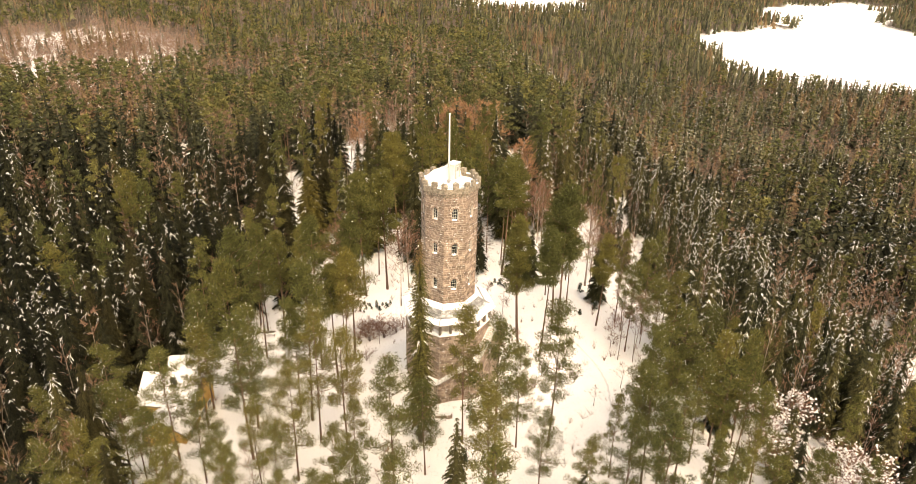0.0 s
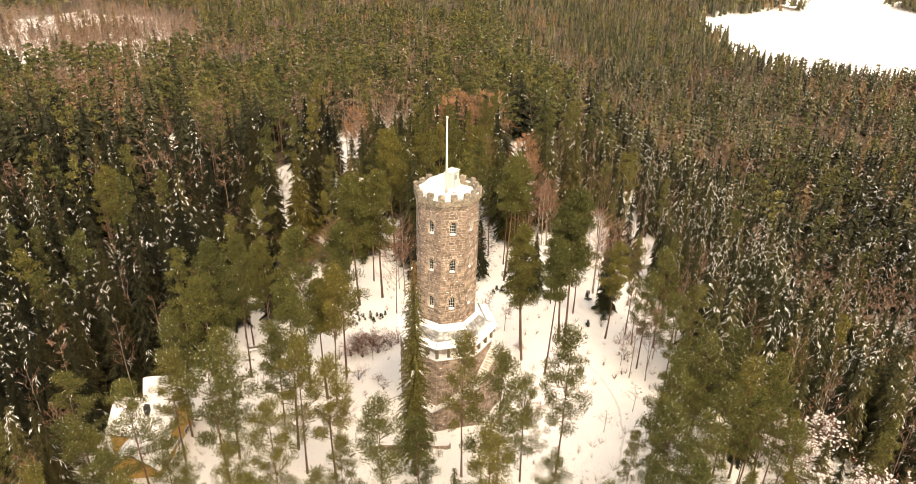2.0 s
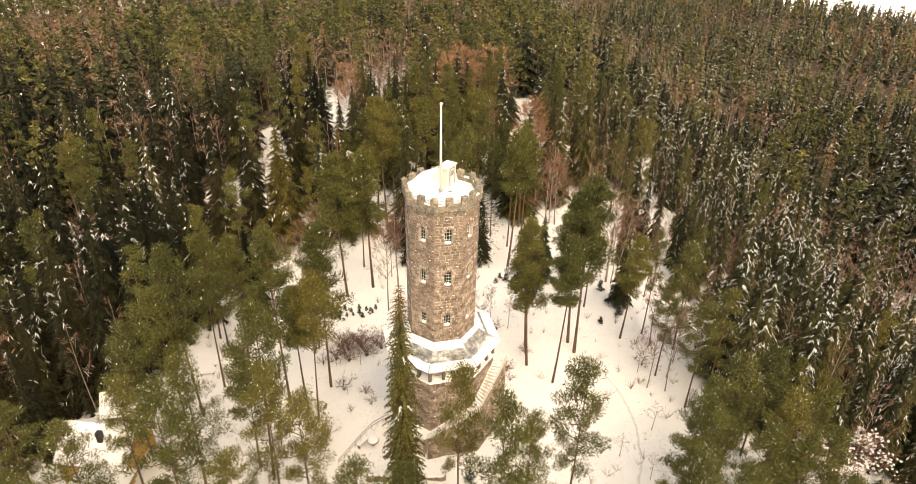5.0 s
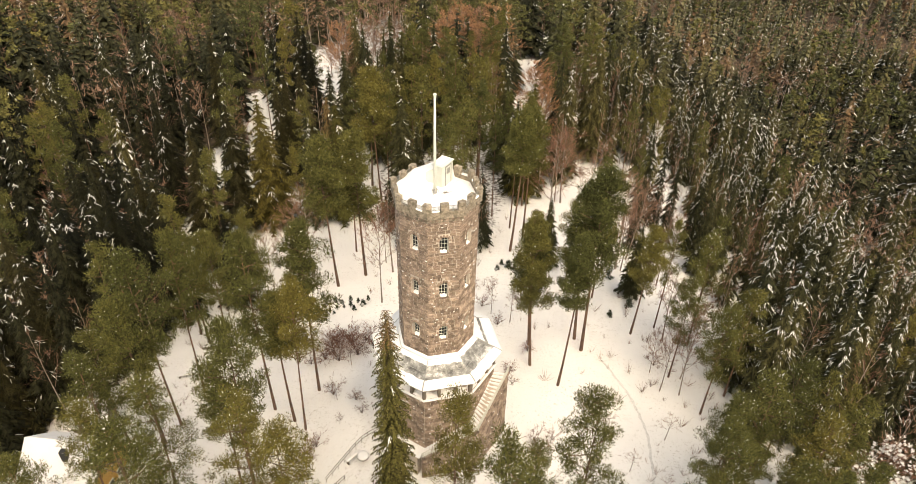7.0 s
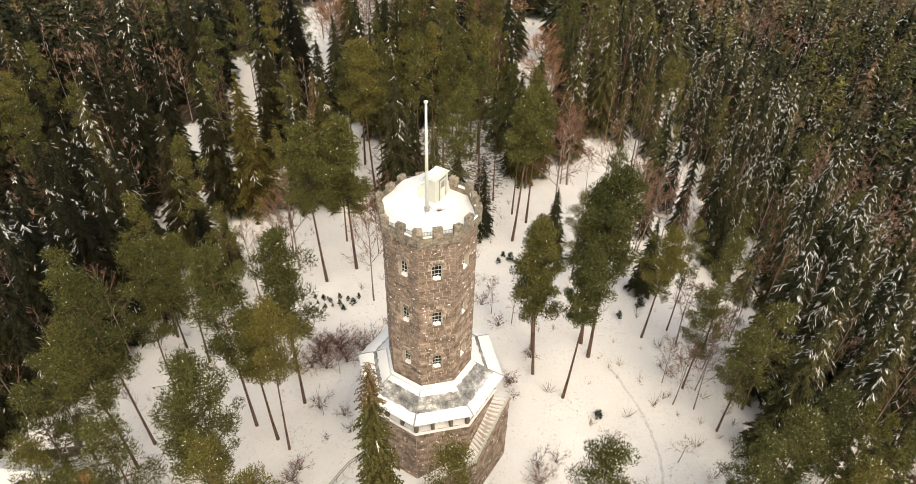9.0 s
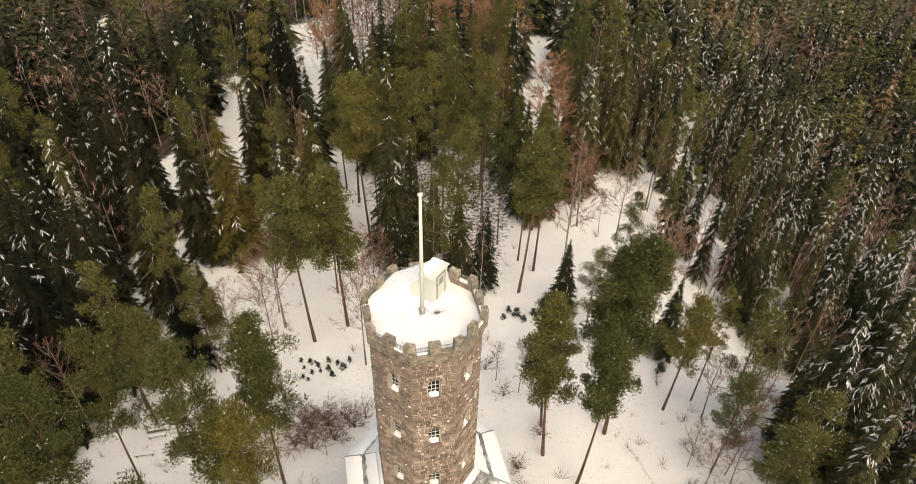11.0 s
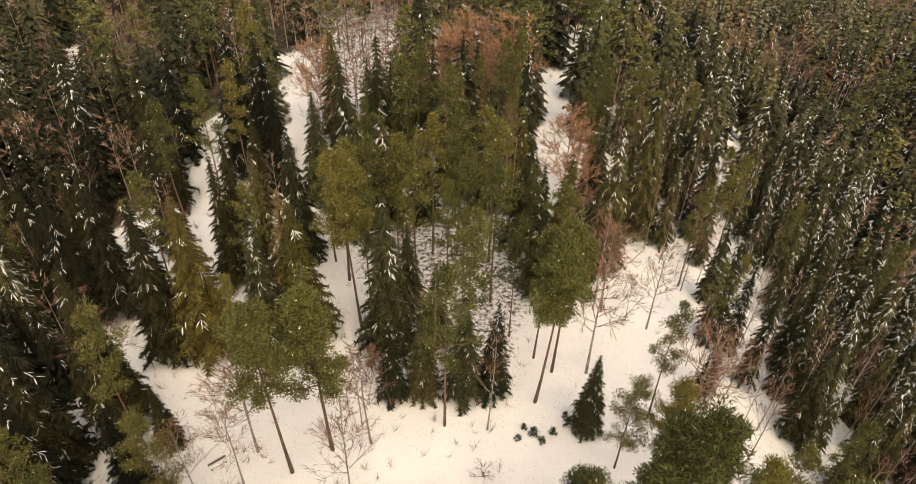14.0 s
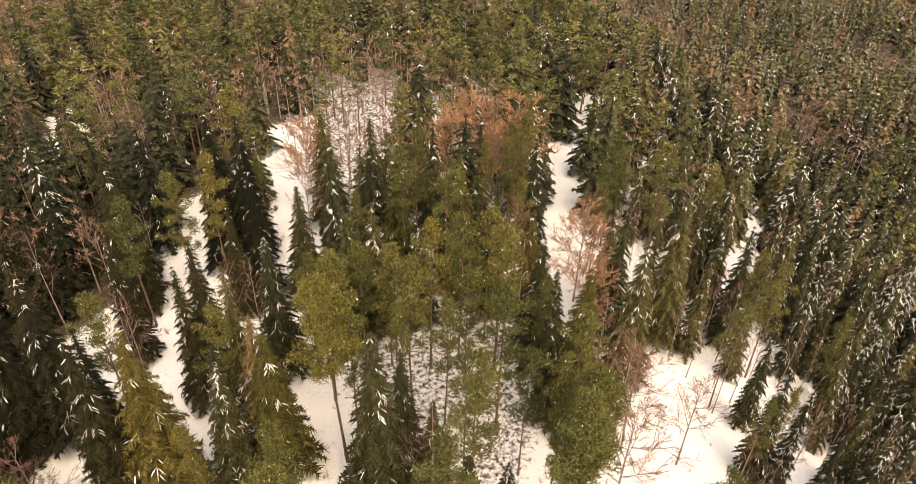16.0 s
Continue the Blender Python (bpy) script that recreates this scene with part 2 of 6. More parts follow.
def lake(x, y):
    """Below 1 inside a lake: a broad bay with a wooded spit, its far arm, and a second lake behind the woods."""
    x, y = np.asarray(x, dtype=float), np.asarray(y, dtype=float)
    wob = 9 * np.sin(x / 41 + 1) * np.sin(y / 53) + 5 * np.sin(x / 17 + y / 23)
    E = lambda cx, cy, a, b, turn=0.0: np.hypot(((x - cx) * math.cos(turn) + (y - cy) * math.sin(turn)) / a, ((y - cy) * math.cos(turn) - (x - cx) * math.sin(turn)) / b)
    bay = np.minimum(E(560, 930, 225, 255, -0.35), E(560, 740, 262, 178, -0.25))
    arm = E(715, 1380, 150, 330, -0.45)
    v = np.minimum(np.minimum(bay, arm), E(135, 1600, 150, 185, -0.1))
    v = np.minimum(v, E(960, 1680, 90, 90))
    spit = np.minimum(E(440, 1235, 165, 68, 0.10), E(420, 1400, 190, 170))
    v = np.maximum(v, 2.0 - spit)
    v = np.maximum(v, 2.0 - E(905, 1260, 145, 160))
    return 1 + (v - 1) * 2.2 + wob / 190


def height(x, y):
    x, y = np.asarray(x, dtype=float), np.asarray(y, dtype=float)
    z = -38 * smoothstep(x, 26, 112)
    z = z - 14 * smoothstep(-x, 36, 74) * (1 - 0.6 * smoothstep(y, 120, 220))
    z = z - 30 * smoothstep(y, 150, 540) - 30 * smoothstep(y, 480, 950) * smoothstep(x, -420, 0)
    z = z - 7 * smoothstep(60 - y, 0, 60)
    z = z + 2.4 * (1 - smoothstep(np.hypot(x - TX, y - TY), 7, 17))
    z = np.maximum(z, -62 + 3 * np.sin(x / 90) * np.sin(y / 130))
    z = z + 0.22 * np.sin(x / 5.1 + 1) * np.sin(y / 6.3) + 0.10 * np.sin(x / 2.3) * np.sin(y / 1.9 + 2)
    far = smoothstep(np.hypot(x, y - 100), 80, 300)
    z = z + far * (2.2 * np.sin(x / 31) * np.sin(y / 37 + 1) + 1.2 * np.sin(x / 13 + y / 17))
    return np.where(lake(x, y) < 1.9, np.minimum(z, LAKE_Z - 2.5 + 3.2 * smoothstep(lake(x, y), 0.97, 1.06) + 9 * smoothstep(lake(x, y), 1.06, 1.9)), z)


def hgt(x, y):
    return float(height(x, y))


# open lanes in the wood: two ends and half the width
LANES = [(-16, 112, -22, 153, 4.6), (-22, 153, -28, 180, 4.2), (-28, 180, -37, 202, 3.2), (-37, 202, -46, 228, 2.8),
         (-30, 116, -31, 138, 4.2), (-31, 138, -44, 166, 3.4), (-44, 166, -52, 196, 3.8), (-40, 120, -48, 147, 5.0),
         (-48, 147, -56, 160, 5.0), (8, 114, 15, 140, 4.3), (15, 140, 15, 176, 3.7), (15, 176, 18.5, 212, 4.4),
         (18.5, 212, 27, 228, 4.0), (20, 112, 24, 149, 5.2), (30, 112, 38, 116, 3.1), (28, 137, 42, 144, 2.4), (41, 142, 41, 166, 2.4), (41, 166, 44, 178, 2.4), (44, 178, 50, 186, 2.4),
         (50, 186, 75, 240, 3.6), (-90, 212, -104, 246, 4.6), (-48, 113, -60, 120, 4.2),
         (-268, 392, -300, 462, 17), (-390, 630, -418, 770, 11), (-345, 480, -330, 560, 9)]


def birch_stand(x, y):
    """1 in the stand of bare birches far to the north-west."""
    return 1 - smoothstep(np.hypot((x + 350 + 0.25 * (y - 600)) / 125, (y - 590) / 175), 0.85, 1.1)


def thin_wood(x, y):
    """The open strip of young trees at the foot of the hill's east side."""
    return (x > 25) & (x < 54 + 0.08 * (y - 110)) & (y > 104) & (y < 200)


def open_ground(x, y):
    """Below 1 on the open hilltop and in the lanes."""
    v = np.minimum(((x + 3) / 33) ** 2 + ((y - 92) / 27) ** 2, ((x + 16) / 27) ** 2 + ((y - 74) / 17) ** 2)
    v = np.minimum(v, ((x - 8) / 12) ** 2 + ((y - 68) / 13) ** 2)
    v = np.minimum(v, ((x + 42) / 11) ** 2 + ((y - 80) / 13) ** 2)
    for x0, y0, x1, y1, r in LANES:
        dx, dy = x1 - x0, y1 - y0
        t = np.clip(((x - x0) * dx + (y - y0) * dy) / (dx * dx + dy * dy), 0, 1)
        v = np.minimum(v, ((x - x0 - t * dx) ** 2 + (y - y0 - t * dy) ** 2) / (r * r))
    return v


def sheet(name, xs, ys, fz, mat):
    X, Y = np.meshgrid(xs, ys)
    co = np.stack([X, Y, fz(X, Y)], -1).reshape(-1, 3)
    nx, ny = len(xs), len(ys)
    i = np.arange(nx * ny).reshape(ny, nx)
    q = np.stack([i[:-1, :-1], i[:-1, 1:], i[1:, 1:], i[1:, :-1]], -1).reshape(-1, 4)
    me = bpy.data.meshes.new(name)
    me.vertices.add(len(co))
    me.loops.add(q.size)
    me.polygons.add(len(q))
    me.vertices.foreach_set("co", co.astype(np.float32).reshape(-1))
    me.loops.foreach_set("vertex_index", q.astype(np.int32).reshape(-1))
    me.polygons.foreach_set("loop_start", np.arange(0, q.size, 4, dtype=np.int32))
    me.materials.append(mat)
    me.update(calc_edges=True)
    me.shade_smooth()
    return new(name, me), co


_u = np.linspace(-1, 1, 187)
_xs = 55 * np.sinh(_u * 4.95)
_ys = 100 + 75 * np.sinh(np.linspace(-0.93, 1, 187) * 4.6)
ground, _co = sheet("ground", _xs, _ys, height, GROUND)
_og = open_ground(_co[:, 0], _co[:, 1])
_at = ground.data.attributes.new("bare_and_shaded", "FLOAT", "POINT")
# extra dark floor under close stands paints the shade between crowns
_bare_shade = 0.05 + 0.55 * smoothstep(_og, 1.05, 2.2) + 0.5 * smoothstep(_co[:, 1], 230, 330)
_bare_shade += 0.45 * smoothstep(-_co[:, 0], 38, 52) * smoothstep(_og, 1.0, 2.0) * (1 - smoothstep(_co[:, 1], 230, 330)) * smoothstep(_co[:, 1], 50, 62)
_bare_shade -= 0.34 * smoothstep(_co[:, 0], 16, 28) * (1 - 0.8 * smoothstep(_co[:, 0], 56, 72)) * smoothstep(_og, 1.05, 2.2)
_bare_shade *= smoothstep(lake(_co[:, 0], _co[:, 1]), 1.05, 1.2) * (1 - 0.62 * birch_stand(_co[:, 0], _co[:, 1]))
_at.data.foreach_set("value", _bare_shade.astype(np.float32))
tagged(ground, "snow-covered hilltop and forest floor, darkened under the trees by debris and painted shade", "ground", kind="structure")
lake_ice, _ = sheet("water", np.linspace(-100, 1300, 9), np.linspace(520, 2000, 9), lambda x, y: 0 * x + LAKE_Z, ICE)
tagged(lake_ice, "frozen lake under an unbroken sheet of snow", "lake", kind="structure")


# ---------- the tower ----------
C8 = math.cos(math.pi / 8)
T8 = math.tan(math.pi / 8)
tower = tagged(empty("lookout_tower", TX, TY, 0, TURN_TOWER), "tall octagonal lookout tower of brown granite with snowy battlements", "tower")


def corner(k, r, z):
    a = radians(-112.5 + 45 * k)
    return Vector((r * math.cos(a), r * math.sin(a), z))


def face_frame(k, apothem):
    """u runs along face k to the right as seen from outside, v up, w outward."""
    t = radians(-90 + 45 * k)
    n, u = Vector((math.cos(t), math.sin(t), 0)), Vector((-math.sin(t), math.cos(t), 0))
    m = Matrix.Identity(4)
    for i in range(3):
        m[i][0], m[i][1], m[i][2], m[i][3] = u[i], (0, 0, 1)[i], n[i], n[i] * apothem
    return m


def ring(bm, levels):
    """Stacked octagons (z, R), open or closed as given."""
    rows = [[bm.verts.new(corner(k, r, z)) for k in range(8)] for z, r in levels]
    for a, b in zip(rows, rows[1:]):
        for k in range(8):
            bm.faces.new((a[k], a[(k + 1) % 8], b[(k + 1) % 8], b[k]))
    return rows


# unit stones: back open, edges drawn in, face a little pillowed
def unit_stone(seed):
    rg = random.Random(seed)
    v = [(-0.5, -0.5, 0), (0.5, -0.5, 0), (0.5, 0.5, 0), (-0.5, 0.5, 0)]
    for x, y in ((-1, -1), (1, -1), (1, 1), (-1, 1)):
        v.append((x * (0.5 - rg.uniform(0.01, 0.05)), y * (0.5 - rg.uniform(0.02, 0.09)), rg.uniform(0.70, 0.95)))
    v.append((rg.uniform(-0.15, 0.15), rg.uniform(-0.1, 0.15), rg.uniform(1.0, 1.3)))
    f = [(0, 1, 5, 4), (1, 2, 6, 5), (2, 3, 7, 6), (3, 0, 4, 7), (4, 5, 8), (5, 6, 8), (6, 7, 8), (7, 4, 8)]
    return v, f


STONES = [unit_stone(200 + k) for k in range(8)]
STONE_MESHES = []
for _v, _f in STONES:
    _me = bpy.data.meshes.new("stone")
    _me.from_pydata(_v, [], _f)
    _me.materials.append(GRANITE)
    STONE_MESHES.append(_me)
_single, _joined_v, _joined_f, _ledges = [], [], [], []
WIN_Z = (19.55, 24.92, 30.08)
WIN_W, WIN_LO, WIN_HI = 0.42, 0.90, 0.86
_sr = random.Random(77)


def lay(m, u0, u1, v0, v1, depth, single):
    """One stone on the face m."""
    s = m @ Matrix.Translation(((u0 + u1) / 2, (v0 + v1) / 2, 0)) @ Matrix.Diagonal((u1 - u0 - 0.05, v1 - v0 - 0.045, depth, 1))
    k = _sr.randrange(8)
    if single:
        _single.append((k, s))
        return
    b = len(_joined_v)
    v, f = STONES[k]
    _joined_v.extend(tuple(s @ Vector(p)) for p in v)
    _joined_f.extend(tuple(b + i for i in q) for q in f)


def course_wall(k, apothem, half, z0, z1, step, lengths, windows, single=lambda z: False, snow=0.1, deep=0.0, floor=None):
    m, z, row = face_frame(k, apothem), z0, 0
    while z < z1 - 0.1:
        hgt_ = min(step * _sr.uniform(0.86, 1.14), z1 - z)
        u = -half
        while u < half - 0.05:
            ln = _sr.uniform(*lengths)
            if half - u - ln < 0.3:
                ln = half - u
            spans = [(u, u + ln)]
            for wz in windows:
                if z + hgt_ > wz - WIN_LO - 0.02 and z < wz + WIN_HI + 0.30:
                    rise, ring_r = z - (wz + WIN_HI - WIN_W), WIN_W + 0.28
                    lim = WIN_W + 0.03 if z + hgt_ < wz + WIN_HI - WIN_W else math.sqrt(max(0.0, ring_r ** 2 - max(0.0, rise) ** 2))
                    out = []
                    for a, b in spans:
                        if b <= -lim or a >= lim:
                            out.append((a, b))
                        else:
                            if -lim - a > 0.12:
                                out.append((a, -lim))
                            if b - lim > 0.12:
                                out.append((lim, b))
                    spans = out
            for a, b in spans:
                if floor is not None and z + hgt_ * 0.5 > floor((a + b) / 2):
                    continue
                d = _sr.uniform(0.045, 0.085) + deep * _sr.random()
                lay(m, a, b, z, z + hgt_, d, single(z))
                if _sr.random() < snow:
                    c = _sr.uniform(a, b - 0.1)
                    _ledges.append((m, c, min(b, c + _sr.uniform(0.10, 0.40)), z + hgt_, d))
            u += ln
        z += hgt_
        row += 1


# shaft: backing wall with the window openings cut through, then the stone facing
AP = 3.60
HALF = 0.5 * 2 * AP * T8
SH0, SH1 = 16.3, 33.0


def arch_points(wz, n=8):
    c = wz + WIN_HI - WIN_W
    return [(WIN_W * math.cos(math.pi * i / n), c + WIN_W * math.sin(math.pi * i / n)) for i in range(n + 1)]


bm = bmesh.new()
for k in range(8):
    m = face_frame(k, AP)
    P = lambda u, v, w=0.0: bm.verts.new(m @ Vector((u, v, w)))
    quad = lambda a, b, c, d: bm.faces.new((P(a, b), P(c, b), P(c, d), P(a, d)))
    quad(-HALF, SH0, -WIN_W, SH1)
    quad(WIN_W, SH0, HALF, SH1)
    z = SH0
    for wz in WIN_Z:
        quad(-WIN_W, z, WIN_W, wz - WIN_LO)
        arc = arch_points(wz)
        top = wz + WIN_HI + 0.02
        bm.faces.new([P(*a) for a in arc] + [P(-WIN_W, top), P(WIN_W, top)])
        outline = [(-WIN_W, wz - WIN_LO), (WIN_W, wz - WIN_LO)] + arc
        for (a, b), (c, d) in zip(outline, outline[1:] + outline[:1]):
            bm.faces.new((P(a, b), P(c, d), P(c, d, -0.5), P(a, b, -0.5)))
        z = top
    quad(-WIN_W, z, WIN_W, SH1)
part("backing_wall", bm, MORTAR, tower, "pale mortar joints")
for k in range(8):
    near = k in (0, 7, 1)
    course_wall(k, AP, HALF + 0.03, 16.6, 32.75, 0.335, (0.34, 0.86), WIN_Z, (lambda z: z > 26.6) if near else (lambda z: False), 0.14, 0.03)
    m = face_frame(k, AP)
    for wz in WIN_Z:
        # ring of wedge stones over the opening
        c = wz + WIN_HI - WIN_W
        for i in range(7):
            a = math.pi * (i + 0.5) / 7
            s = m @ Matrix.Translation((0, c, 0)) @ Matrix.Rotation(a - math.pi / 2, 4, "Z") @ Matrix.Translation((0, WIN_W + 0.15, 0)) @ Matrix.Diagonal((0.20, 0.27, 0.11, 1))
            b = len(_joined_v)
            v, f = STONES[_sr.randrange(8)]
            _joined_v.extend(tuple(s @ Vector(p)) for p in v)
            _joined_f.extend(tuple(b + q for q in e) for e in f)

# windows, sills and the snow that lies on them
bm = bmesh.new()
outline = [(-WIN_W, -WIN_LO), (WIN_W, -WIN_LO)] + arch_points(0.0)
_in = [(0.91 * a, 0.94 * b) for a, b in outline]
_rim = [[bm.verts.new((a, b, w)) for a, b in loop] for loop, w in ((outline, -0.03), (outline, 0.03), (_in, 0.03), (_in, -0.03))]
for _a, _b in zip(_rim, _rim[1:] + _rim[:1]):
    for i in range(len(outline)):
        bm.faces.new((_a[i], _a[(i + 1) % len(outline)], _b[(i + 1) % len(outline)], _b[i]))
_bars = []
for u in (-0.14, 0.14):
    _b = bmesh.new()
    box(_b, u - 0.014, u + 0.014, -WIN_LO * 0.92, 0.92 * (WIN_HI - WIN_W + math.sqrt(WIN_W ** 2 - u * u)), -0.022, 0.022)
    _bars.append(_b)
for v in (-0.46, -0.05, 0.36):
    _b = bmesh.new()
    box(_b, -WIN_W * 0.90, WIN_W * 0.90, v - 0.014, v + 0.014, -0.018, 0.018)
    _bars.append(_b)
_bar_meshes = []
for _b in _bars:
    _me = bpy.data.meshes.new("glazing_bar")
    _b.to_mesh(_me)
    _b.free()
    _me.materials.append(WHITE_PAINT)
    _bar_meshes.append(_me)
_win = bpy.data.meshes.new("window")
bm.to_mesh(_win)
bm.free()
_win.materials.append(WHITE_PAINT)
bm = bmesh.new()
bm.faces.new([bm.verts.new((a, b, -0.02)) for a, b in outline])
_pane = bpy.data.meshes.new("pane")
bm.to_mesh(_pane)
bm.free()
_pane.materials.append(GLASS)
bm = bmesh.new()
_v = box(bm, -0.5, 0.5, 0, 0.12, -0.34, 0.12)
for q in _v:
    q.co.y -= 0.10 * (q.co.z + 0.34)
_sill = bpy.data.meshes.new("sill")
bm.to_mesh(_sill)
bm.free()
_sill.materials.append(GRANITE)
bm = bmesh.new()
_grid = [[bm.verts.new((-0.33 + 0.66 * i / 6, 0.04 + (0.26 - 0.20 * j / 4) * (0.75 + 0.25 * math.sin(i * 2.1 + j)) * (0.5 if i in (0, 6) else 1), -0.36 + 0.37 * j / 4)) for j in range(5)] for i in range(7)]
for i in range(6):
    for j in range(4):
        bm.faces.new((_grid[i][j], _grid[i][j + 1], _grid[i + 1][j + 1], _grid[i + 1][j]))
for i in range(6):
    a, b = _grid[i][4], _grid[i + 1][4]
    bm.faces.new((a, bm.verts.new(a.co + Vector((0, -0.09, 0))), bm.verts.new(b.co + Vector((0, -0.09, 0))), b))
_pad = bpy.data.meshes.new("sill_snow")
bm.to_mesh(_pad)
bm.free()
_pad.materials.append(SNOW)
_pad.shade_smooth()
for k in range(8):
    for wz in WIN_Z:
        w = new("window", _win)
        w.parent, w.matrix_basis = tower, face_frame(k, AP - 0.36) @ Matrix.Translation((0, wz, 0))
        tagged(w, "arched window with white glazing bars")
        for name, me in [("pane", _pane)] + [("glazing_bar", b) for b in _bar_meshes]:
            o = new(name, me)
            o.parent = w
        for name, me in (("sill", _sill), ("sill_snow", _pad)):
            o = new(name, me)
            o.parent, o.matrix_basis = tower, face_frame(k, AP) @ Matrix.Translation((0, wz - WIN_LO - 0.02, 0))

# parapet with merlons, corbels and rails
bm = bmesh.new()
ring(bm, [(32.62, 3.90), (32.70, 4.06), (32.86, 4.08), (32.92, 4.02), (33.05, 4.12), (33.16, 4.27), (33.82, 4.27), (33.82, 3.84), (33.2, 3.84)])
part("parapet", bm, WEATHERED, tower)
for k in range(8):
    m = face_frame(k, 3.97 * C8)
    for i in range(6):
        u = (i - 2.5) * 0.50
        bm = bmesh.new()
        box(bm, u - 0.10, u + 0.10, 32.88, 33.12, 0, 0.20, m)
        part("corbel", bm, GRANITE, tower)
for k in range(8):
    # one merlon in the middle of each side, one bent round each corner
    bm = bmesh.new()
    v = box(bm, -0.37, 0.37, 33.82, 34.60, -0.43, 0.03, face_frame(k, 4.27 * C8))
    bmesh.ops.bevel(bm, geom=bm.edges[:], offset=0.035, segments=1, affect="EDGES")
    part("merlon", bm, WEATHERED, tower)
    bm = bmesh.new()
    plan = []
    o, i_ = 4.30, 3.82
    c0, c1, c2 = corner(k, o, 0), corner(k - 1, o, 0), corner(k + 1, o, 0)
    d0, d1, d2 = corner(k, i_, 0), corner(k - 1, i_, 0), corner(k + 1, i_, 0)
    e1, e2 = (c1 - c0).normalized(), (c2 - c0).normalized()
    plan = [c0 + e1 * 0.46, c0, c0 + e2 * 0.46, d0 + e2 * 0.29, d0, d0 + e1 * 0.29]
    lo = [bm.verts.new(p + Vector((0, 0, 33.82))) for p in plan]
    hi = [bm.verts.new(p + Vector((0, 0, 34.62))) for p in plan]
    for a in range(6):
        bm.faces.new((lo[a], lo[(a + 1) % 6], hi[(a + 1) % 6], hi[a]))
    bm.faces.new(hi)
    bmesh.ops.bevel(bm, geom=[e for e in bm.edges if e.verts[0].co.z > 34 or e.verts[1].co.z > 34], offset=0.035, segments=1, affect="EDGES")
    part("merlon", bm, WEATHERED, tower)
    m = face_frame(k, 4.10 * C8)
    for sg in (-1, 1):
        a, b = (0.40, 1.17) if sg > 0 else (-1.17, -0.40)
        bm = bmesh.new()
        box(bm, a, b, 34.325, 34.355, -0.015, 0.015, m)
        railing = part("railing", bm, ZINC, tower, "grey metal rail in the gap of the battlements")
        bm = bmesh.new()
        box(bm, a, b, 34.005, 34.035, -0.015, 0.015, m)
        part("rail", bm, ZINC, railing)
        for i in range(7):
            u = a + (b - a) * (i + 0.5) / 7
            bm = bmesh.new()
            box(bm, u - 0.012, u + 0.012, 33.80, 34.325, -0.012, 0.012, m)
            part("bar", bm, ZINC, railing)
        if (k * 2 + (sg > 0)) % 3 == 0 or k in (2, 3):
            bm = bmesh.new()
            box(bm, a + 0.02, b - 0.02, 33.81, 33.81 + 0.14 + 0.05 * (k % 2), -0.20, 0.12, m)
            bmesh.ops.bevel(bm, geom=bm.edges[:], offset=0.05, segments=2, affect="EDGES")
            part("snow_pad", bm, SNOW, tower, "snow lying in the gap")

# snow on the roof deck, drifted up to the hood
def deck_snow(x, y):
    z = 33.47 + 0.07 * math.sin(1.1 * x + 0.6) * math.cos(0.9 * y) + 0.05 * math.sin(2.3 * x + 1.9 * y)
    w, v = -0.72 * (x - 0.38) + 0.69 * (y - 1.25), 0.69 * (x - 0.38) + 0.72 * (y - 1.25)
    k = min(1.0, max(0.0, (-0.55 - x) / 2.2))
    front = float(smoothstep(y, 1.34 - 1.5 * k, 1.62 + 0.5 * k))
    ridge = max(0.0, 2.15 * (1 - w / 4.6)) * (0.72 + 0.28 * float(smoothstep(v, -0.9, 0.7)))
    z += ridge * front * float(smoothstep(w, -0.3, -0.1)) * (1 - float(smoothstep(v, 2.4, 3.3)))
    z += 0.30 * math.exp(-((x + 2.6) ** 2 + (y + 0.6) ** 2) / 1.1)
    return z - 0.14 * math.exp(-((x - 0.75) ** 2 + (y - 0.05) ** 2) / 0.4)


bm = bmesh.new()
_rows = []
for j in range(31):
    r = 3.86 * (j / 30)
    row = []
    for i in range(96):
        a = 2 * math.pi * i / 96
        edge = C8 / max(math.cos((a - radians(-90) + math.pi / 8) % (math.pi / 4) - math.pi / 8), 0.1)
        x, y = r * edge * math.cos(a), r * edge * math.sin(a)
        row.append(bm.verts.new((x, y, min(deck_snow(x, y), 34.15 + 1.8 * (1 - (j / 30) ** 8)))))
    _rows.append(row)
for a, b in zip(_rows, _rows[1:]):
    for i in range(96):
        bm.faces.new((a[i], b[i], b[(i + 1) % 96], a[(i + 1) % 96]))
bmesh.ops.remove_doubles(bm, verts=bm.verts[:], dist=0.001)
_deck = part("roof_snow", bm, GROUND, tower, "deep drifted snow, scoured thin beside the flagpole", True)
_at = _deck.data.attributes.new("bare_and_shaded", "FLOAT", "POINT")
_at.data.foreach_set("value", [-0.3 + 1.0 * math.exp(-((q.co.x - 0.95) / 0.95) ** 2 - ((q.co.y - 0.0) / 0.5) ** 2) for q in _deck.data.vertices])

# stair hood on the roof: a white box with a door, a flat roof and a low wing wall, under the drift
HOOD = Matrix.Translation((0.72, 0.80, 33.3)) @ Matrix.Rotation(radians(-44), 4, "Z")
bm = bmesh.new()
box(bm, -0.95, 0, 0, 1.85, -0.1, 2.25, HOOD)
bmesh.ops.bevel(bm, geom=bm.edges[:], offset=0.02, segments=1, affect="EDGES")
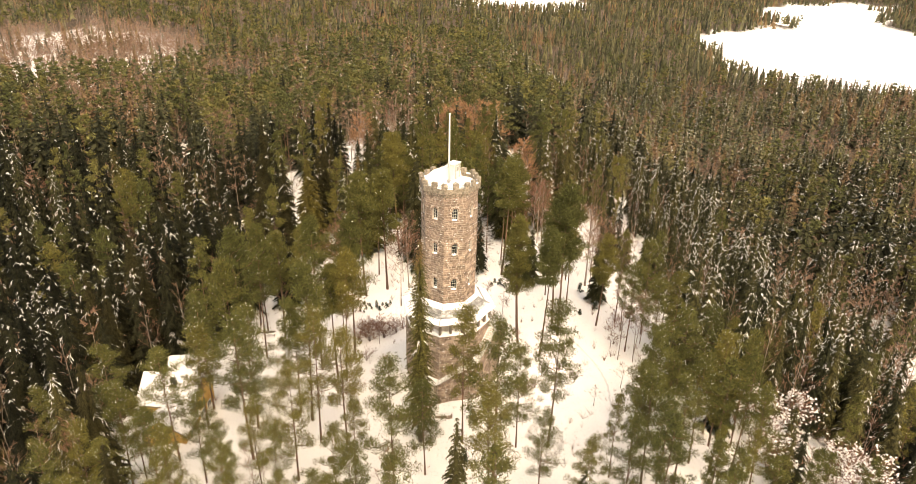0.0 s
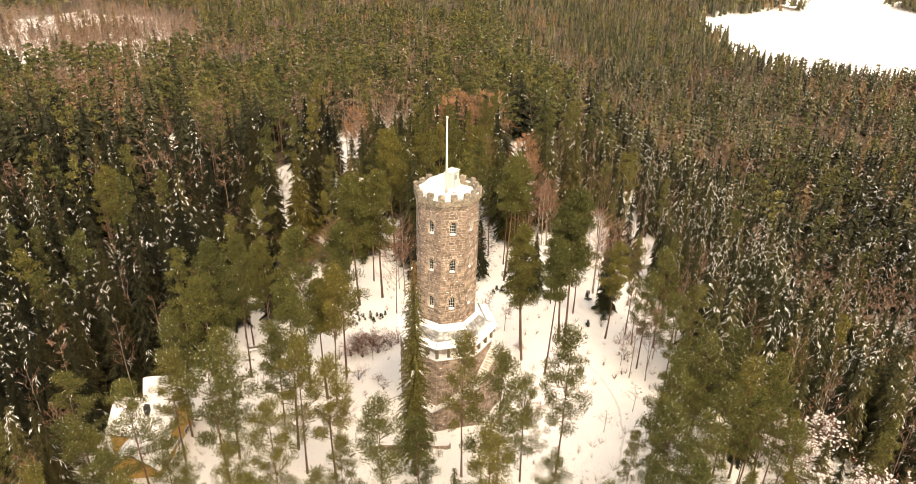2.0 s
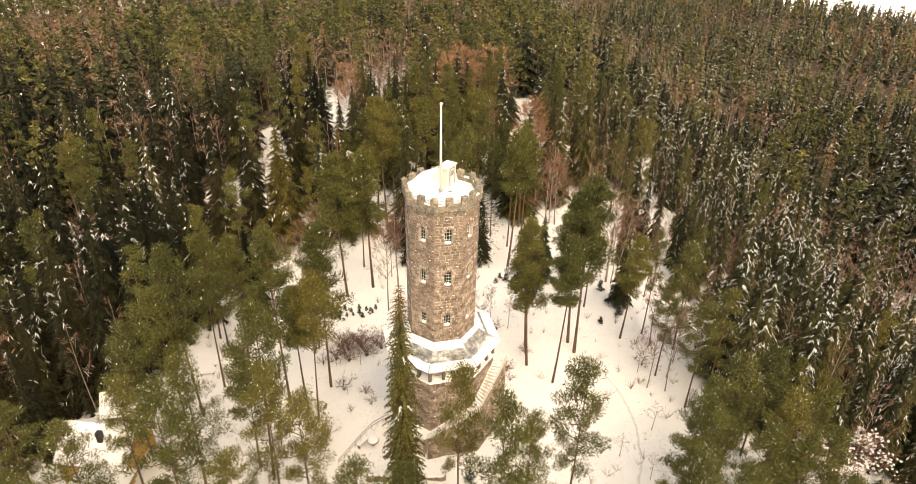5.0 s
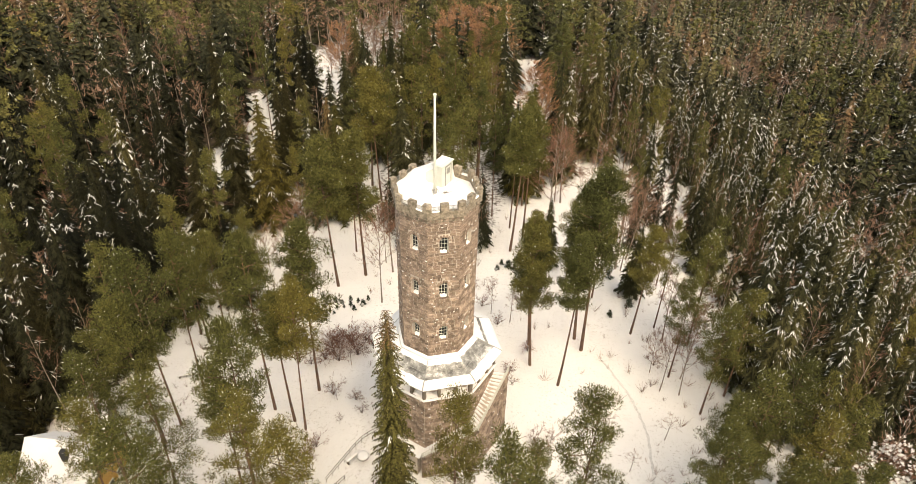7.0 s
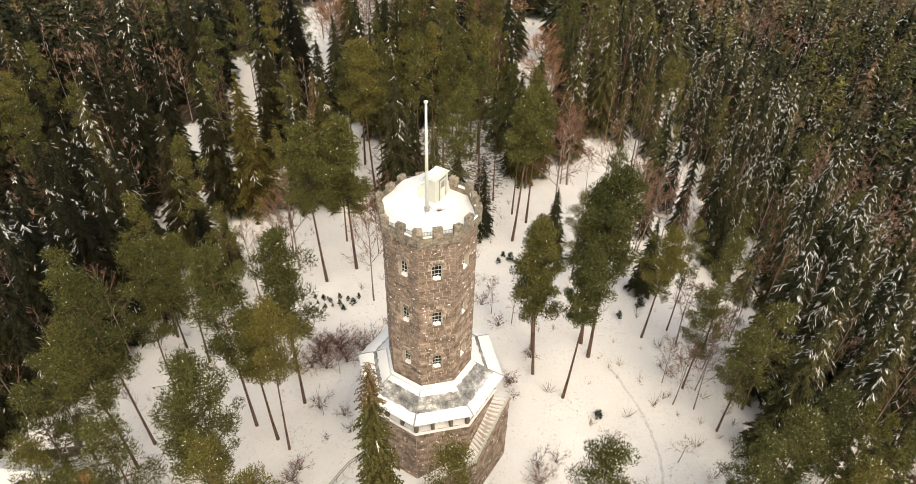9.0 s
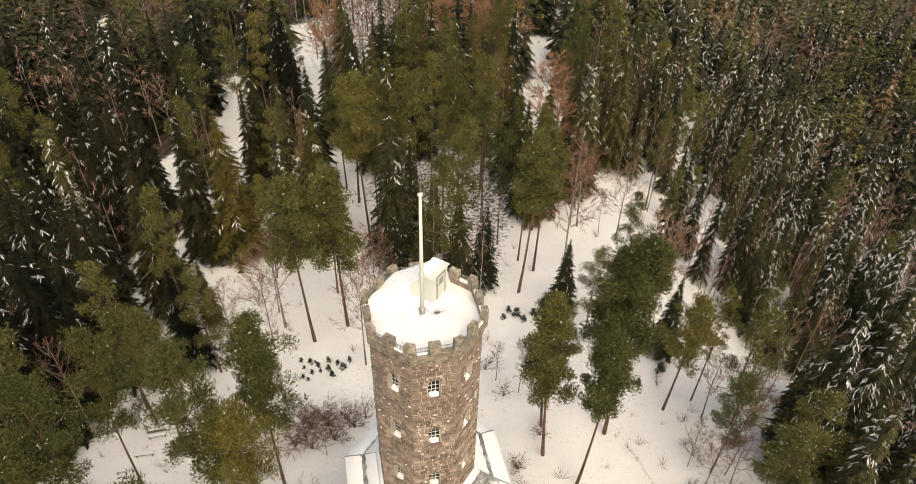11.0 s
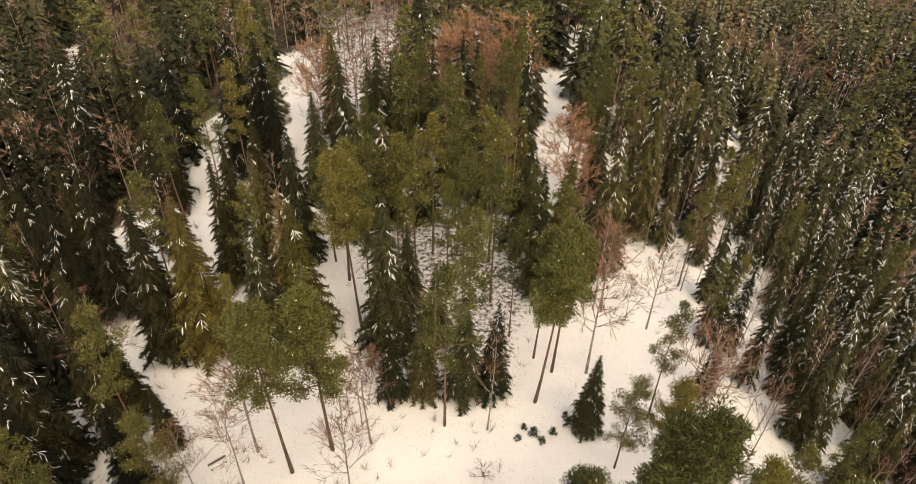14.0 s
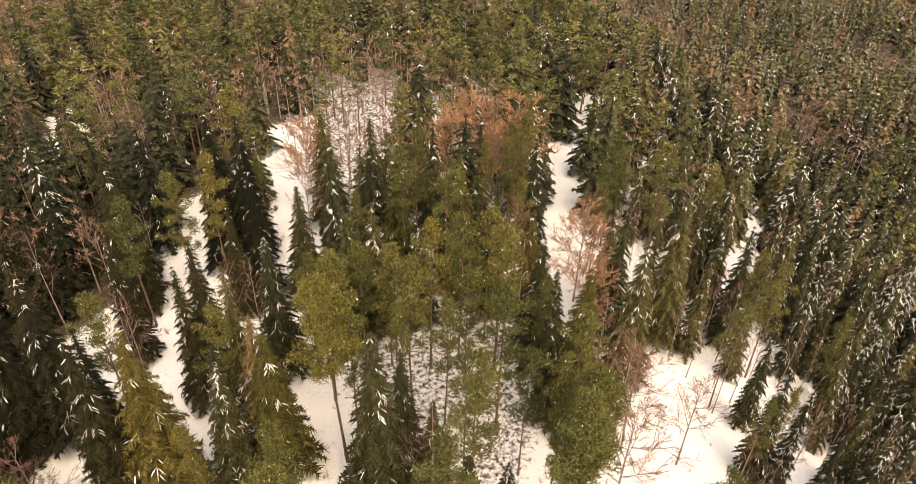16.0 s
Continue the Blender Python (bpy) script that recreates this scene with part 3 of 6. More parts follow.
hut = part("stair_hood", bm, WHITE_PAINT, tower, "white-painted stair hood with a door")
bm = bmesh.new()
box(bm, -1.12, 0.10, -0.10, 1.98, 2.25, 2.34, HOOD)
bmesh.ops.bevel(bm, geom=bm.edges[:], offset=0.02, segments=1, affect="EDGES")
part("hood_roof", bm, WHITE_PAINT, hut)
bm = bmesh.new()
_g = [[bm.verts.new(HOOD @ Vector((-1.12 + 0.80 * i / 6, 0.25 + 1.70 * j / 8, 2.342 + (0 if i == 6 or j in (0, 8) else 0.10 + 0.03 * math.sin(2 * j + i)) * (1 - i / 6)))) for j in range(9)] for i in range(7)]
for i in range(6):
    for j in range(8):
        bm.faces.new((_g[i][j], _g[i + 1][j], _g[i + 1][j + 1], _g[i][j + 1]))
part("hood_snow", bm, SNOW, hut, "thin snow on the hood", True)
bm = bmesh.new()
box(bm, -0.93, -0.04, -0.022, -0.003, 0.1, 2.20, HOOD)
part("front_panel", bm, WHITE_PAINT, hut)
bm = bmesh.new()
box(bm, 0.004, 0.05, 0.55, 1.40, 0.1, 2.05, HOOD)
door = part("door", bm, WHITE_PAINT, hut, "white panelled door")
bm = bmesh.new()
for y0, y1, z0, z1 in ((0.48, 0.55, 0.1, 2.11), (1.40, 1.47, 0.1, 2.11), (0.48, 1.47, 2.05, 2.12)):
    box(bm, 0.004, 0.09, y0, y1, z0, z1, HOOD)
part("door_frame", bm, ZINC, hut)
bm = bmesh.new()
box(bm, 0.052, 0.060, 0.70, 1.25, 1.25, 1.85, HOOD)
part("door_pane", bm, ZINC, door)
bm = bmesh.new()
_w = [(0.30, 1.36), (-0.66, 1.44), (-0.66, 1.56), (0.30, 1.56)]
_lo = [bm.verts.new((x, y, 33.3)) for x, y in _w]
_hi = [bm.verts.new((x, y, 35.22 if x > 0 else 34.86)) for x, y in _w]
for i in range(4):
    bm.faces.new((_lo[i], _lo[(i + 1) % 4], _hi[(i + 1) % 4], _hi[i]))
bm.faces.new(_hi)
bmesh.ops.recalc_face_normals(bm, faces=bm.faces[:])
part("wing_wall", bm, WHITE_PAINT, hut, "low white wing wall beside the hood")

# flagpole
_mp = Matrix.Rotation(radians(-TURN_TOWER), 4, "Z") @ Vector((-1.44 - TX, 86.67 - TY, 0))
bm = bmesh.new()
tube(bm, [(_mp.x, _mp.y, 33.3), (_mp.x, _mp.y, 38), (_mp.x, _mp.y, 42.85)], [0.15, 0.125, 0.085], 12)
pole = part("flagpole", bm, WHITE_PAINT, tower, "white-painted flagpole", True)
bm = bmesh.new()
bmesh.ops.create_uvsphere(bm, u_segments=12, v_segments=8, radius=0.17, matrix=Matrix.Translation((_mp.x, _mp.y, 42.95)) @ Matrix.Diagonal((1, 1, 0.75, 1)))
part("finial", bm, WHITE_PAINT, pole, "", True)
bm = bmesh.new()
tube(bm, [(_mp.x, _mp.y, 33.3), (_mp.x, _mp.y, 33.78)], [0.24, 0.20], 8)
for a in range(3):
    q = Vector((math.cos(a * 2.1), math.sin(a * 2.1), 0)) * 0.42
    tube(bm, [(_mp.x + q.x, _mp.y + q.y, 33.45), (_mp.x, _mp.y, 34.15)], [0.03, 0.03], 5)
part("pole_socket", bm, ZINC, pole, "grey metal socket")

# skirt roof: sheet metal in two pitches, ribs on the hips, snow along the eaves
SK = [(16.42, 4.02), (15.62, 5.45), (14.86, 7.08)]
bm = bmesh.new()
ring(bm, [(14.72, 6.6), (14.70, 7.08), *reversed(SK)])
part("skirt_roof", bm, DUSTED_ZINC, tower, "dark sheet-metal roof dusted with snow")
bm = bmesh.new()
ring(bm, [(16.30, 4.05), (16.42, 4.34), (16.60, 4.20), (16.66, 4.0)])
part("flashing", bm, SNOW, tower, "snow-covered flashing round the foot of the shaft", True)
for k in range(8):
    for (z0, r0), (z1, r1) in zip(SK, SK[1:]):
        bm = bmesh.new()
        tube(bm, [corner(k, r0, z0 + 0.03), corner(k, r1, z1 + 0.03)], [0.045, 0.045], 5)
        part("hip_rib", bm, ZINC, tower)
        bm = bmesh.new()
        a0, b0, a1, b1 = corner(k, r0, z0), corner(k + 1, r0, z0), corner(k, r1, z1), corner(k + 1, r1, z1)
        tube(bm, [a0.lerp(b0, 0.5) + Vector((0, 0, 0.02)), a1.lerp(b1, 0.5) + Vector((0, 0, 0.02))], [0.022, 0.022], 4)
        part("seam", bm, ZINC, tower)
    bm = bmesh.new()
    tube(bm, [corner(k, SK[1][1], SK[1][0] + 0.02), corner(k + 1, SK[1][1], SK[1][0] + 0.02)], [0.035, 0.035], 4)
    part("seam", bm, ZINC, tower)
    for band, (t0, t1, rough) in enumerate(((0.02, (0.55, 0.30, 0.9, 1.0, 1.0, 1.0, 0.9, 0.5)[k], 0.07), (0.42, 1.03, 0.035))):
        (z0, r0), (z1, r1) = SK[band], SK[band + 1]
        bm = bmesh.new()
        rows = []
        for i in range(29):
            s = 0.012 + 0.976 * i / 28
            up_, lo_ = (t0, t1 + rough * (noise.noise((i * 0.31, k * 3.7, 1.0)) + 0.5 * noise.noise((i * 0.9, k * 3.7, 4.0)))) if band == 0 else (t0 + 2 * rough * (noise.noise((i * 0.27, k * 5.1, 8.0)) + 0.5 * noise.noise((i * 0.8, k * 5.1, 3.0))) - 0.3 * (k in (3, 4, 5, 2, 6)), t1)
            col = []
            for t, lift in ((up_, 0.012), (up_ + 0.06, 0.08), (0.5 * (up_ + lo_), 0.11), (lo_ - 0.05, 0.09), (lo_, -0.01)):
                p = corner(k, r0 + (r1 - r0) * t, z0 + (z1 - z0) * t + lift).lerp(corner(k + 1, r0 + (r1 - r0) * t, z0 + (z1 - z0) * t + lift), s)
                col.append(bm.verts.new(p))
            rows.append(col)
        for a, b in zip(rows, rows[1:]):
            for j in range(4):
                bm.faces.new((a[j], a[j + 1], b[j + 1], b[j]))
        part("roof_snow", bm, SNOW, tower, "sheet of snow on the skirt roof", True)

# base: gallery with piers under the eaves, then coursed stone to the ground
BR = 6.42
BAP = BR * C8
BH = BAP * T8
bm = bmesh.new()
ring(bm, [(-2, BR - 0.08), (12.7, BR - 0.08), (12.7, 5.6), (14.75, 5.6)])
part("base_wall", bm, MORTAR, tower)
bm = bmesh.new()
ring(bm, [(12.62, BR - 0.1), (12.62, BR + 0.16), (12.80, BR + 0.16), (12.82, 5.6)])
part("string_course", bm, GRANITE, tower)
bm = bmesh.new()
ring(bm, [(14.36, 5.62), (14.36, BR + 0.06), (14.72, BR + 0.06)])
part("lintel", bm, GREY_WOOD, tower, "grey weathered lintel over the gallery")
for k in range(8):
    m = face_frame(k, BAP)
    for u in (-0.87, 0.87):
        bm = bmesh.new()
        box(bm, u - 0.15, u + 0.15, 12.8, 14.38, -0.30, 0.04, m)
        bmesh.ops.bevel(bm, geom=bm.edges[:], offset=0.025, segments=1, affect="EDGES")
        part("pier", bm, GREY_WOOD, tower)
    bm = bmesh.new()
    c = corner(k, BR + 0.05, 0)
    e1, e2, inn = (corner(k - 1, BR + 0.05, 0) - c).normalized(), (corner(k + 1, BR + 0.05, 0) - c).normalized(), -c.normalized()
    plan = [c + e1 * 0.2, c, c + e2 * 0.2, c + e2 * 0.2 + inn * 0.3, c + e1 * 0.2 + inn * 0.3]
    lo, hi = [bm.verts.new(p + Vector((0, 0, 12.8))) for p in plan], [bm.verts.new(p + Vector((0, 0, 14.38))) for p in plan]
    for a in range(5):
        bm.faces.new((lo[a], lo[(a + 1) % 5], hi[(a + 1) % 5], hi[a]))
    bm.faces.new(hi)
    part("pier", bm, GREY_WOOD, tower)
    for u in (-1.66, 0.0, 1.66):
        # blown snow on the gallery ledge
        bm = bmesh.new()
        g = [[bm.verts.new(m @ Vector((u - 0.66 + 1.32 * i / 8, 12.8 + (0.10 + 0.34 * (j / 4)) * (0.75 + 0.25 * math.sin(i * 0.8 + k)) * (1 if j else 0.3), -0.10 - 0.58 * j / 4))) for j in range(5)] for i in range(9)]
        for i in range(8):
            for j in range(4):
                bm.faces.new((g[i][j], g[i + 1][j], g[i + 1][j + 1], g[i][j + 1]))
        part("gallery_snow", bm, SNOW, tower, "snow drifted into the gallery", True)
    bm = bmesh.new()
    g = []
    a, b = corner(k, BR + 0.2, 12.8), corner(k + 1, BR + 0.2, 12.8)
    a2, b2 = corner(k, BR - 0.02, 12.8), corner(k + 1, BR - 0.02, 12.8)
    for i in range(13):
        s, lift = i / 12, 0.10 + 0.05 * math.sin(i * 1.9 + k)
        p, q = a.lerp(b, s), a2.lerp(b2, s)
        g.append([bm.verts.new(p + Vector((0, 0, -0.10))), bm.verts.new(p + Vector((0, 0, lift * 0.6))), bm.verts.new(p.lerp(q, 0.5) + Vector((0, 0, lift + 0.02))), bm.verts.new(q + Vector((0, 0, lift)))])
    for p, q in zip(g, g[1:]):
        for j in range(3):
            bm.faces.new((p[j], q[j], q[j + 1], p[j + 1]))
    part("ledge_snow", bm, SNOW, tower, "snow on the string course", True)
    course_wall(k, BAP - 0.075, BH - 0.02, (0.0, 0.0)[k % 2], 12.6, 0.42, (0.5, 1.3), (), snow=0.36 if k in (0, 7) else 0.16, deep=0.05)

# outer stair: two flights that climb round the base, on solid masonry
SW = 1.5
OAP = BAP + SW


def flight(k, z_low, z_high):
    """Climbs face k to the right, from z_low to z_high."""
    m, h0, h1 = face_frame(k, BAP), BAP * T8, OAP * T8
    line = lambda u: z_low + (z_high - z_low) * (u + h1) / (2 * h1)
    bm = bmesh.new()
    q = [bm.verts.new(m @ Vector(p)) for p in ((-h1, -2, SW - 0.1), (h1, -2, SW - 0.1), (h1, line(h1), SW - 0.1), (-h1, line(-h1), SW - 0.1), (-h0, -2, 0), (h0, -2, 0), (h0, line(h1), 0), (-h0, line(-h1), 0))]
    for f in ((0, 1, 2, 3), (3, 2, 6, 7), (1, 5, 6, 2), (4, 0, 3, 7)):
        bm.faces.new([q[i] for i in f])
    part("stair_wall", bm, MORTAR, tower)
    course_wall(k, OAP - 0.1, h1 - 0.02, 0.0, z_high + 0.1, 0.46, (0.5, 1.3), (), snow=0.22, deep=0.04, floor=lambda u: line(u) - 0.1)
    n = 16
    for i in range(n):
        f0, f1 = i / n, (i + 1) / n
        z = z_low + (z_high - z_low) * (i + 1) / n
        bm = bmesh.new()
        zz = z_low + (z_high - z_low) * i / n - 0.3
        plan = [(-h0 + 2 * h0 * f0, 0.0), (-h1 + 2 * h1 * f0, SW - 0.14), (-h1 + 2 * h1 * f1, SW - 0.14), (-h0 + 2 * h0 * f1, 0.0)]
        lo, hi = [bm.verts.new(m @ Vector((u, zz, w))) for u, w in plan], [bm.verts.new(m @ Vector((u, z + 0.02 * math.sin(i * 2.3), w))) for u, w in plan]
        for a in range(4):
            bm.faces.new((lo[a], lo[(a + 1) % 4], hi[(a + 1) % 4], hi[a]))
        bm.faces.new(hi)
        bmesh.ops.bevel(bm, geom=[e for e in bm.edges if all(v in hi for v in e.verts)], offset=0.05, segments=1, affect="EDGES")
        part("step", bm, SNOW, tower, "stone step under trodden snow")
    # coping and iron rail on the outer edge
    bm = bmesh.new()
    d = Vector((2 * h1, z_high - z_low, 0))
    q = []
    for u, z in ((-h1, line(-h1)), (h1, line(h1))):
        for dz, w in ((-0.15, SW - 0.28), (-0.15, SW + 0.04), (0.16, SW + 0.02), (0.16, SW - 0.26)):
            q.append(bm.verts.new(m @ Vector((u, z + dz, w))))
    for a in range(4):
        bm.faces.new((q[a], q[(a + 1) % 4], q[4 + (a + 1) % 4], q[4 + a]))
    part("coping", bm, GRANITE, tower)
    bm = bmesh.new()
    for hh in (0.60, 1.05):
        tube(bm, [m @ Vector((-h1, line(-h1) + hh, SW - 0.1)), m @ Vector((h1, line(h1) + hh, SW - 0.1))], [0.03, 0.03], 5)
    rail = part("stair_rail", bm, WHITE_PAINT, tower, "pale snow-dusted hand rail")
    for i in range(31):
        u = -h1 + 2 * h1 * i / 30
        bm = bmesh.new()
        box(bm, u - 0.028, u + 0.028, line(u) + 0.1, line(u) + 1.05, SW - 0.13, SW - 0.07, m)
        part("rail_post", bm, WHITE_PAINT, rail)


flight(1, 8.4, 11.7)
flight(0, 5.2, 8.3)
bm = bmesh.new()
m_ = face_frame(7, BAP)
box(bm, -1.0, BH, -1, 5.2, -0.1, SW, m_)
part("landing", bm, MORTAR, tower)
bm = bmesh.new()
box(bm, -1.05, BH + 0.3, 5.2, 5.36, 0.0, SW - 0.05, m_)
bmesh.ops.bevel(bm, geom=bm.edges[:], offset=0.05, segments=1, affect="EDGES")
part("landing_snow", bm, SNOW, tower, "snow on the landing")
course_wall(7, BAP + SW - 0.02, 1.2, 0, 5.15, 0.46, (0.5, 1.2), (), snow=0.2)

# lay the stones: those of the shaft's upper front one by one, the rest as one mass
for k, s in _single[:300]:
    o = new("stone", STONE_MESHES[k])
    o.parent, o.matrix_basis = tower, s
for k, s in _single[300:]:
    b = len(_joined_v)
    v, f = STONES[k]
    _joined_v.extend(tuple(s @ Vector(p)) for p in v)
    _joined_f.extend(tuple(b + q for q in e) for e in f)
_me = bpy.data.meshes.new("masonry")
_me.from_pydata(_joined_v, [], _joined_f)
_me.materials.append(GRANITE_WALL)
o = tagged(new("masonry", _me), "courses of rough brown granite blocks", kind="stuff")
o.parent = tower
bm = bmesh.new()
for m, a, b, z, d in _ledges:
    h_ = _sr.uniform(0.02, 0.05)
    q = [bm.verts.new(m @ Vector(p)) for p in ((a, z - h_, d * 0.9), (b, z - h_ * 0.7, d * 0.9), (b - 0.03, z + 0.02, d + 0.035), (a + 0.03, z + 0.03, d + 0.035), ((a + b) / 2, z + 0.05, 0), ((a + b) / 2, z - h_ * 1.2, d + 0.02))]
    for f in ((0, 5, 3), (5, 2, 3), (5, 1, 2), (3, 2, 4)):
        bm.faces.new([q[i] for i in f])
o = part("ledge_snow", bm, SNOW, tower, "dabs of snow on the rough stone edges")
tagged(o, kind="stuff")


# ---------- trees ----------
def rng_of(seed):
    return np.random.RandomState(seed)


def trunk_bm(h, r, bend, sides=7, seed=0, top=0.97):
    rg = rng_of(seed)
    a = rg.uniform(0, 6.28)
    pts, rad = [], []
    for i in range(6):
        t = i / 5
        s = bend * math.sin(t * 2.4) + 0.02 * rg.randn()
        pts.append((s * math.cos(a), s * math.sin(a), -0.6 + (top * h + 0.6) * t))
        rad.append(r * (1.25 if i == 0 else 1.0) * (1 - 0.88 * t))
    bm = bmesh.new()
    tube(bm, pts, rad, sides)
    return bm, pts


def spruce_crown(h, r, whorls, per, sprays, seed, snow, low=0.08, droop=0.35, taper=0.85):
    """Drooping boughs in whorls: a slim frond along each, hanging sprays on either side, and on some
    a load of snow that lies in short tapered ridges along the outer twigs."""
    rg = rng_of(seed)
    tris, idx = [], []
    up = np.array((0, 0, 1.0))

    def ridge(a, m, b, q):
        """A slim, bent ridge of snow from a over m to b."""
        w = np.cross(b - a, up)
        w *= q / (np.linalg.norm(w) + 1e-6)
        tris.extend(((a, m + w, m - w), (m - w, m + w, b)))
        idx.extend((1, 1))

    for w in range(whorls):
        f = (w + 0.6 * rg.rand()) / whorls
        z0 = h * (low + (0.99 - low) * f)
        L0 = r * (1 - f) ** taper + 0.18
        n = max(3, int(round(per * (0.55 + 0.45 * (1 - f)))))
        a0 = rg.uniform(0, 6.28)
        for k in range(n):
            a = a0 + 6.283 * k / n + rg.uniform(-0.35, 0.35)
            L = L0 * rg.uniform(0.6, 1.15)
            out, side = np.array((math.cos(a), math.sin(a), 0)), np.array((-math.sin(a), math.cos(a), 0))
            dz = -droop * L * rg.uniform(0.6, 1.5)
            rise = 0.12 * L
            P = lambda t: np.array((0, 0, z0)) + out * L * t + up * (rise * math.sin(3.1 * t) + dz * t ** 1.7)
            wk = (0.36 * L0 + 0.24) if not sprays else (0.17 * L0 + 0.12) * (0.5 if sprays > 6 else 1)
            for sg in (-1, 1) if whorls <= 50 else ():
                tris.append((P(0.08), P(1.06), P(0.55) + side * sg * wk * rg.uniform(0.75, 1.2) - up * rg.uniform(0.1, 0.5) * wk))
                idx.append(0)
            gap = 0.86 / max(1, sprays)
            wide = (0.32 * L0 + 0.08 * r) * (0.5 if whorls > 50 else 1)
            for s in range(sprays):
                for sg in (-1, 1):
                    t0 = 0.10 + gap * (s + 0.7 * rg.rand())
                    b0, b1 = P(t0), P(min(1.0, t0 + (0.08 if whorls > 50 else max(0.055, 1.05 * gap))))
                    reach = wide * (1.15 - 0.70 * t0) * rg.uniform(0.55, 1.25)
                    tip = b0 + side * sg * reach * 0.85 + out * reach * rg.uniform(0.2, 0.8) + up * (dz / L * 0.8 * reach - reach * rg.uniform(0.15, 0.75))
                    tris.append((b0, b1, tip))
                    idx.append(0)
            if rg.rand() < snow:
                lift = up * 0.05
                q0 = rg.uniform(0.018, 0.044) * (0.75 + 0.25 * min(L, 2.0)) * (1.0 if sprays > 11 else 1.0 if sprays > 6 else 1.4)
                span = min(0.6, (0.85 if sprays > 6 else 1.05) / L)
                t0 = rg.uniform(0.3, max(0.35, 1.0 - span))
                ridge(P(t0) + lift, P(t0 + 0.45 * span) + lift, P(min(1.08, t0 + span)), q0)
                for sg in (-1, 1) * (4 if sprays > 6 else 3 if L > 1.6 else 2):
                    if rg.rand() < 0.5:
                        t1 = rg.uniform(0.3, 0.9)
                        reach = min(0.7, wide * rg.uniform(0.6, 1.1))
                        go = lambda u: P(t1) + (side * sg * 0.7 + out * 0.65) * reach * u + up * (dz / L * 0.7 - 0.40 * u) * reach * u + lift
                        ridge(go(0.1), go(0.55), go(1.0), 0.85 * q0)
    return np.array(tris), idx


def tufts(tris, rg, c, rad, n, size, flat=0.8, slim=0.13):
    """A clump of needle tufts round c."""
    d = rg.randn(n, 3)
    d /= np.linalg.norm(d, axis=1)[:, None]
    p = c + d * rad * (rg.rand(n, 1) ** 0.4) * np.array((1, 1, flat))
    ax = 0.8 * d + 0.55 * rg.randn(n, 3) + np.array((0, 0, 0.55))
    ax /= np.linalg.norm(ax, axis=1)[:, None]
    sd = np.cross(ax, rg.randn(n, 3))
    sd /= np.linalg.norm(sd, axis=1)[:, None]
    s = size * rg.uniform(0.7, 1.3, (n, 1))
    p = p - ax * s * 0.4
    tris.append(np.stack([p - sd * s * slim, p + sd * s * slim, p + ax * s], 1))


def pine_crown(h, r, base, limbs, per_limb, n, size, seed, snow=0.0, slim=0.13):
    """Brushes of needles out along the limbs: a long, ragged oval with gaps."""
    rg = rng_of(seed)
    tris, ends = [], []
    for i in range(limbs):
        f = (i + rg.rand() * 0.9) / limbs
        z = h * (base + (0.97 - base) * f)
        shape = (0.50 + 0.50 * math.sin(math.pi * min(1.0, 0.18 + 0.75 * f))) * (1 - f ** 3.2 * 0.85)
        a = i * 2.4 + rg.uniform(-0.5, 0.5)
        L = r * shape * rg.uniform(0.6, 1.2)
        e = np.array((L * math.cos(a), L * math.sin(a), z + L * rg.uniform(0.05, 0.4)))
        ends.append(((0, 0, z - 0.3 * L), tuple(e)))
        for k in range(per_limb):
            t = 0.25 + 0.75 * (k + rg.rand()) / per_limb
            c = np.array((0, 0, z - 0.3 * L)) * (1 - t) + e * t + rg.randn(3) * 0.30 * np.array((1, 1, 0.7)) + np.array((0, 0, 0.2))
            tufts(tris, rg, c, rg.uniform(0.45, 0.85) * (0.55 + r / 5), n, size, 0.9, slim)
    tufts(tris, rg, np.array((0, 0, h - 0.7)), 0.6, n, size, 1.3, slim)
    T = np.concatenate(tris)
    idx = np.zeros(len(T), dtype=int)
    if snow:
        m = T[:, 2, 2] - T[:, 0, 2]
        idx[(rg.rand(len(T)) < snow) & (m > 0)] = 1
    return T, idx, ends


def spire(levels, sides, r, seed, h=20.0, low=0.12):
    """A tall spruce far off: skirts of ragged boughs, one above the other."""
    rg = rng_of(seed)
    tris = []
    for i in range(levels):
        f0, f1 = i / levels, (i + 1.5) / levels
        zb = h * (low + (1 - low) * f0)
        zt = min(h, h * (low + (1 - low) * f1))
        R = r * (1 - f0) ** 0.85 + 0.12
        p = []
        for k in range(2 * sides):
            q = (1.0 if k % 2 == 0 else 0.55) * R * rg.uniform(0.75, 1.2)
            a = math.pi * k / sides + rg.uniform(-0.1, 0.1)
            p.append(np.array((q * math.cos(a), q * math.sin(a), zb - (0.35 * R if k % 2 == 0 else -0.3 * R) * rg.uniform(0.6, 1.4))))
        e = np.array((0, 0, zt))
        tris += [(p[k], p[(k + 1) % (2 * sides)], e) for k in range(2 * sides)]
    return np.array(tris)


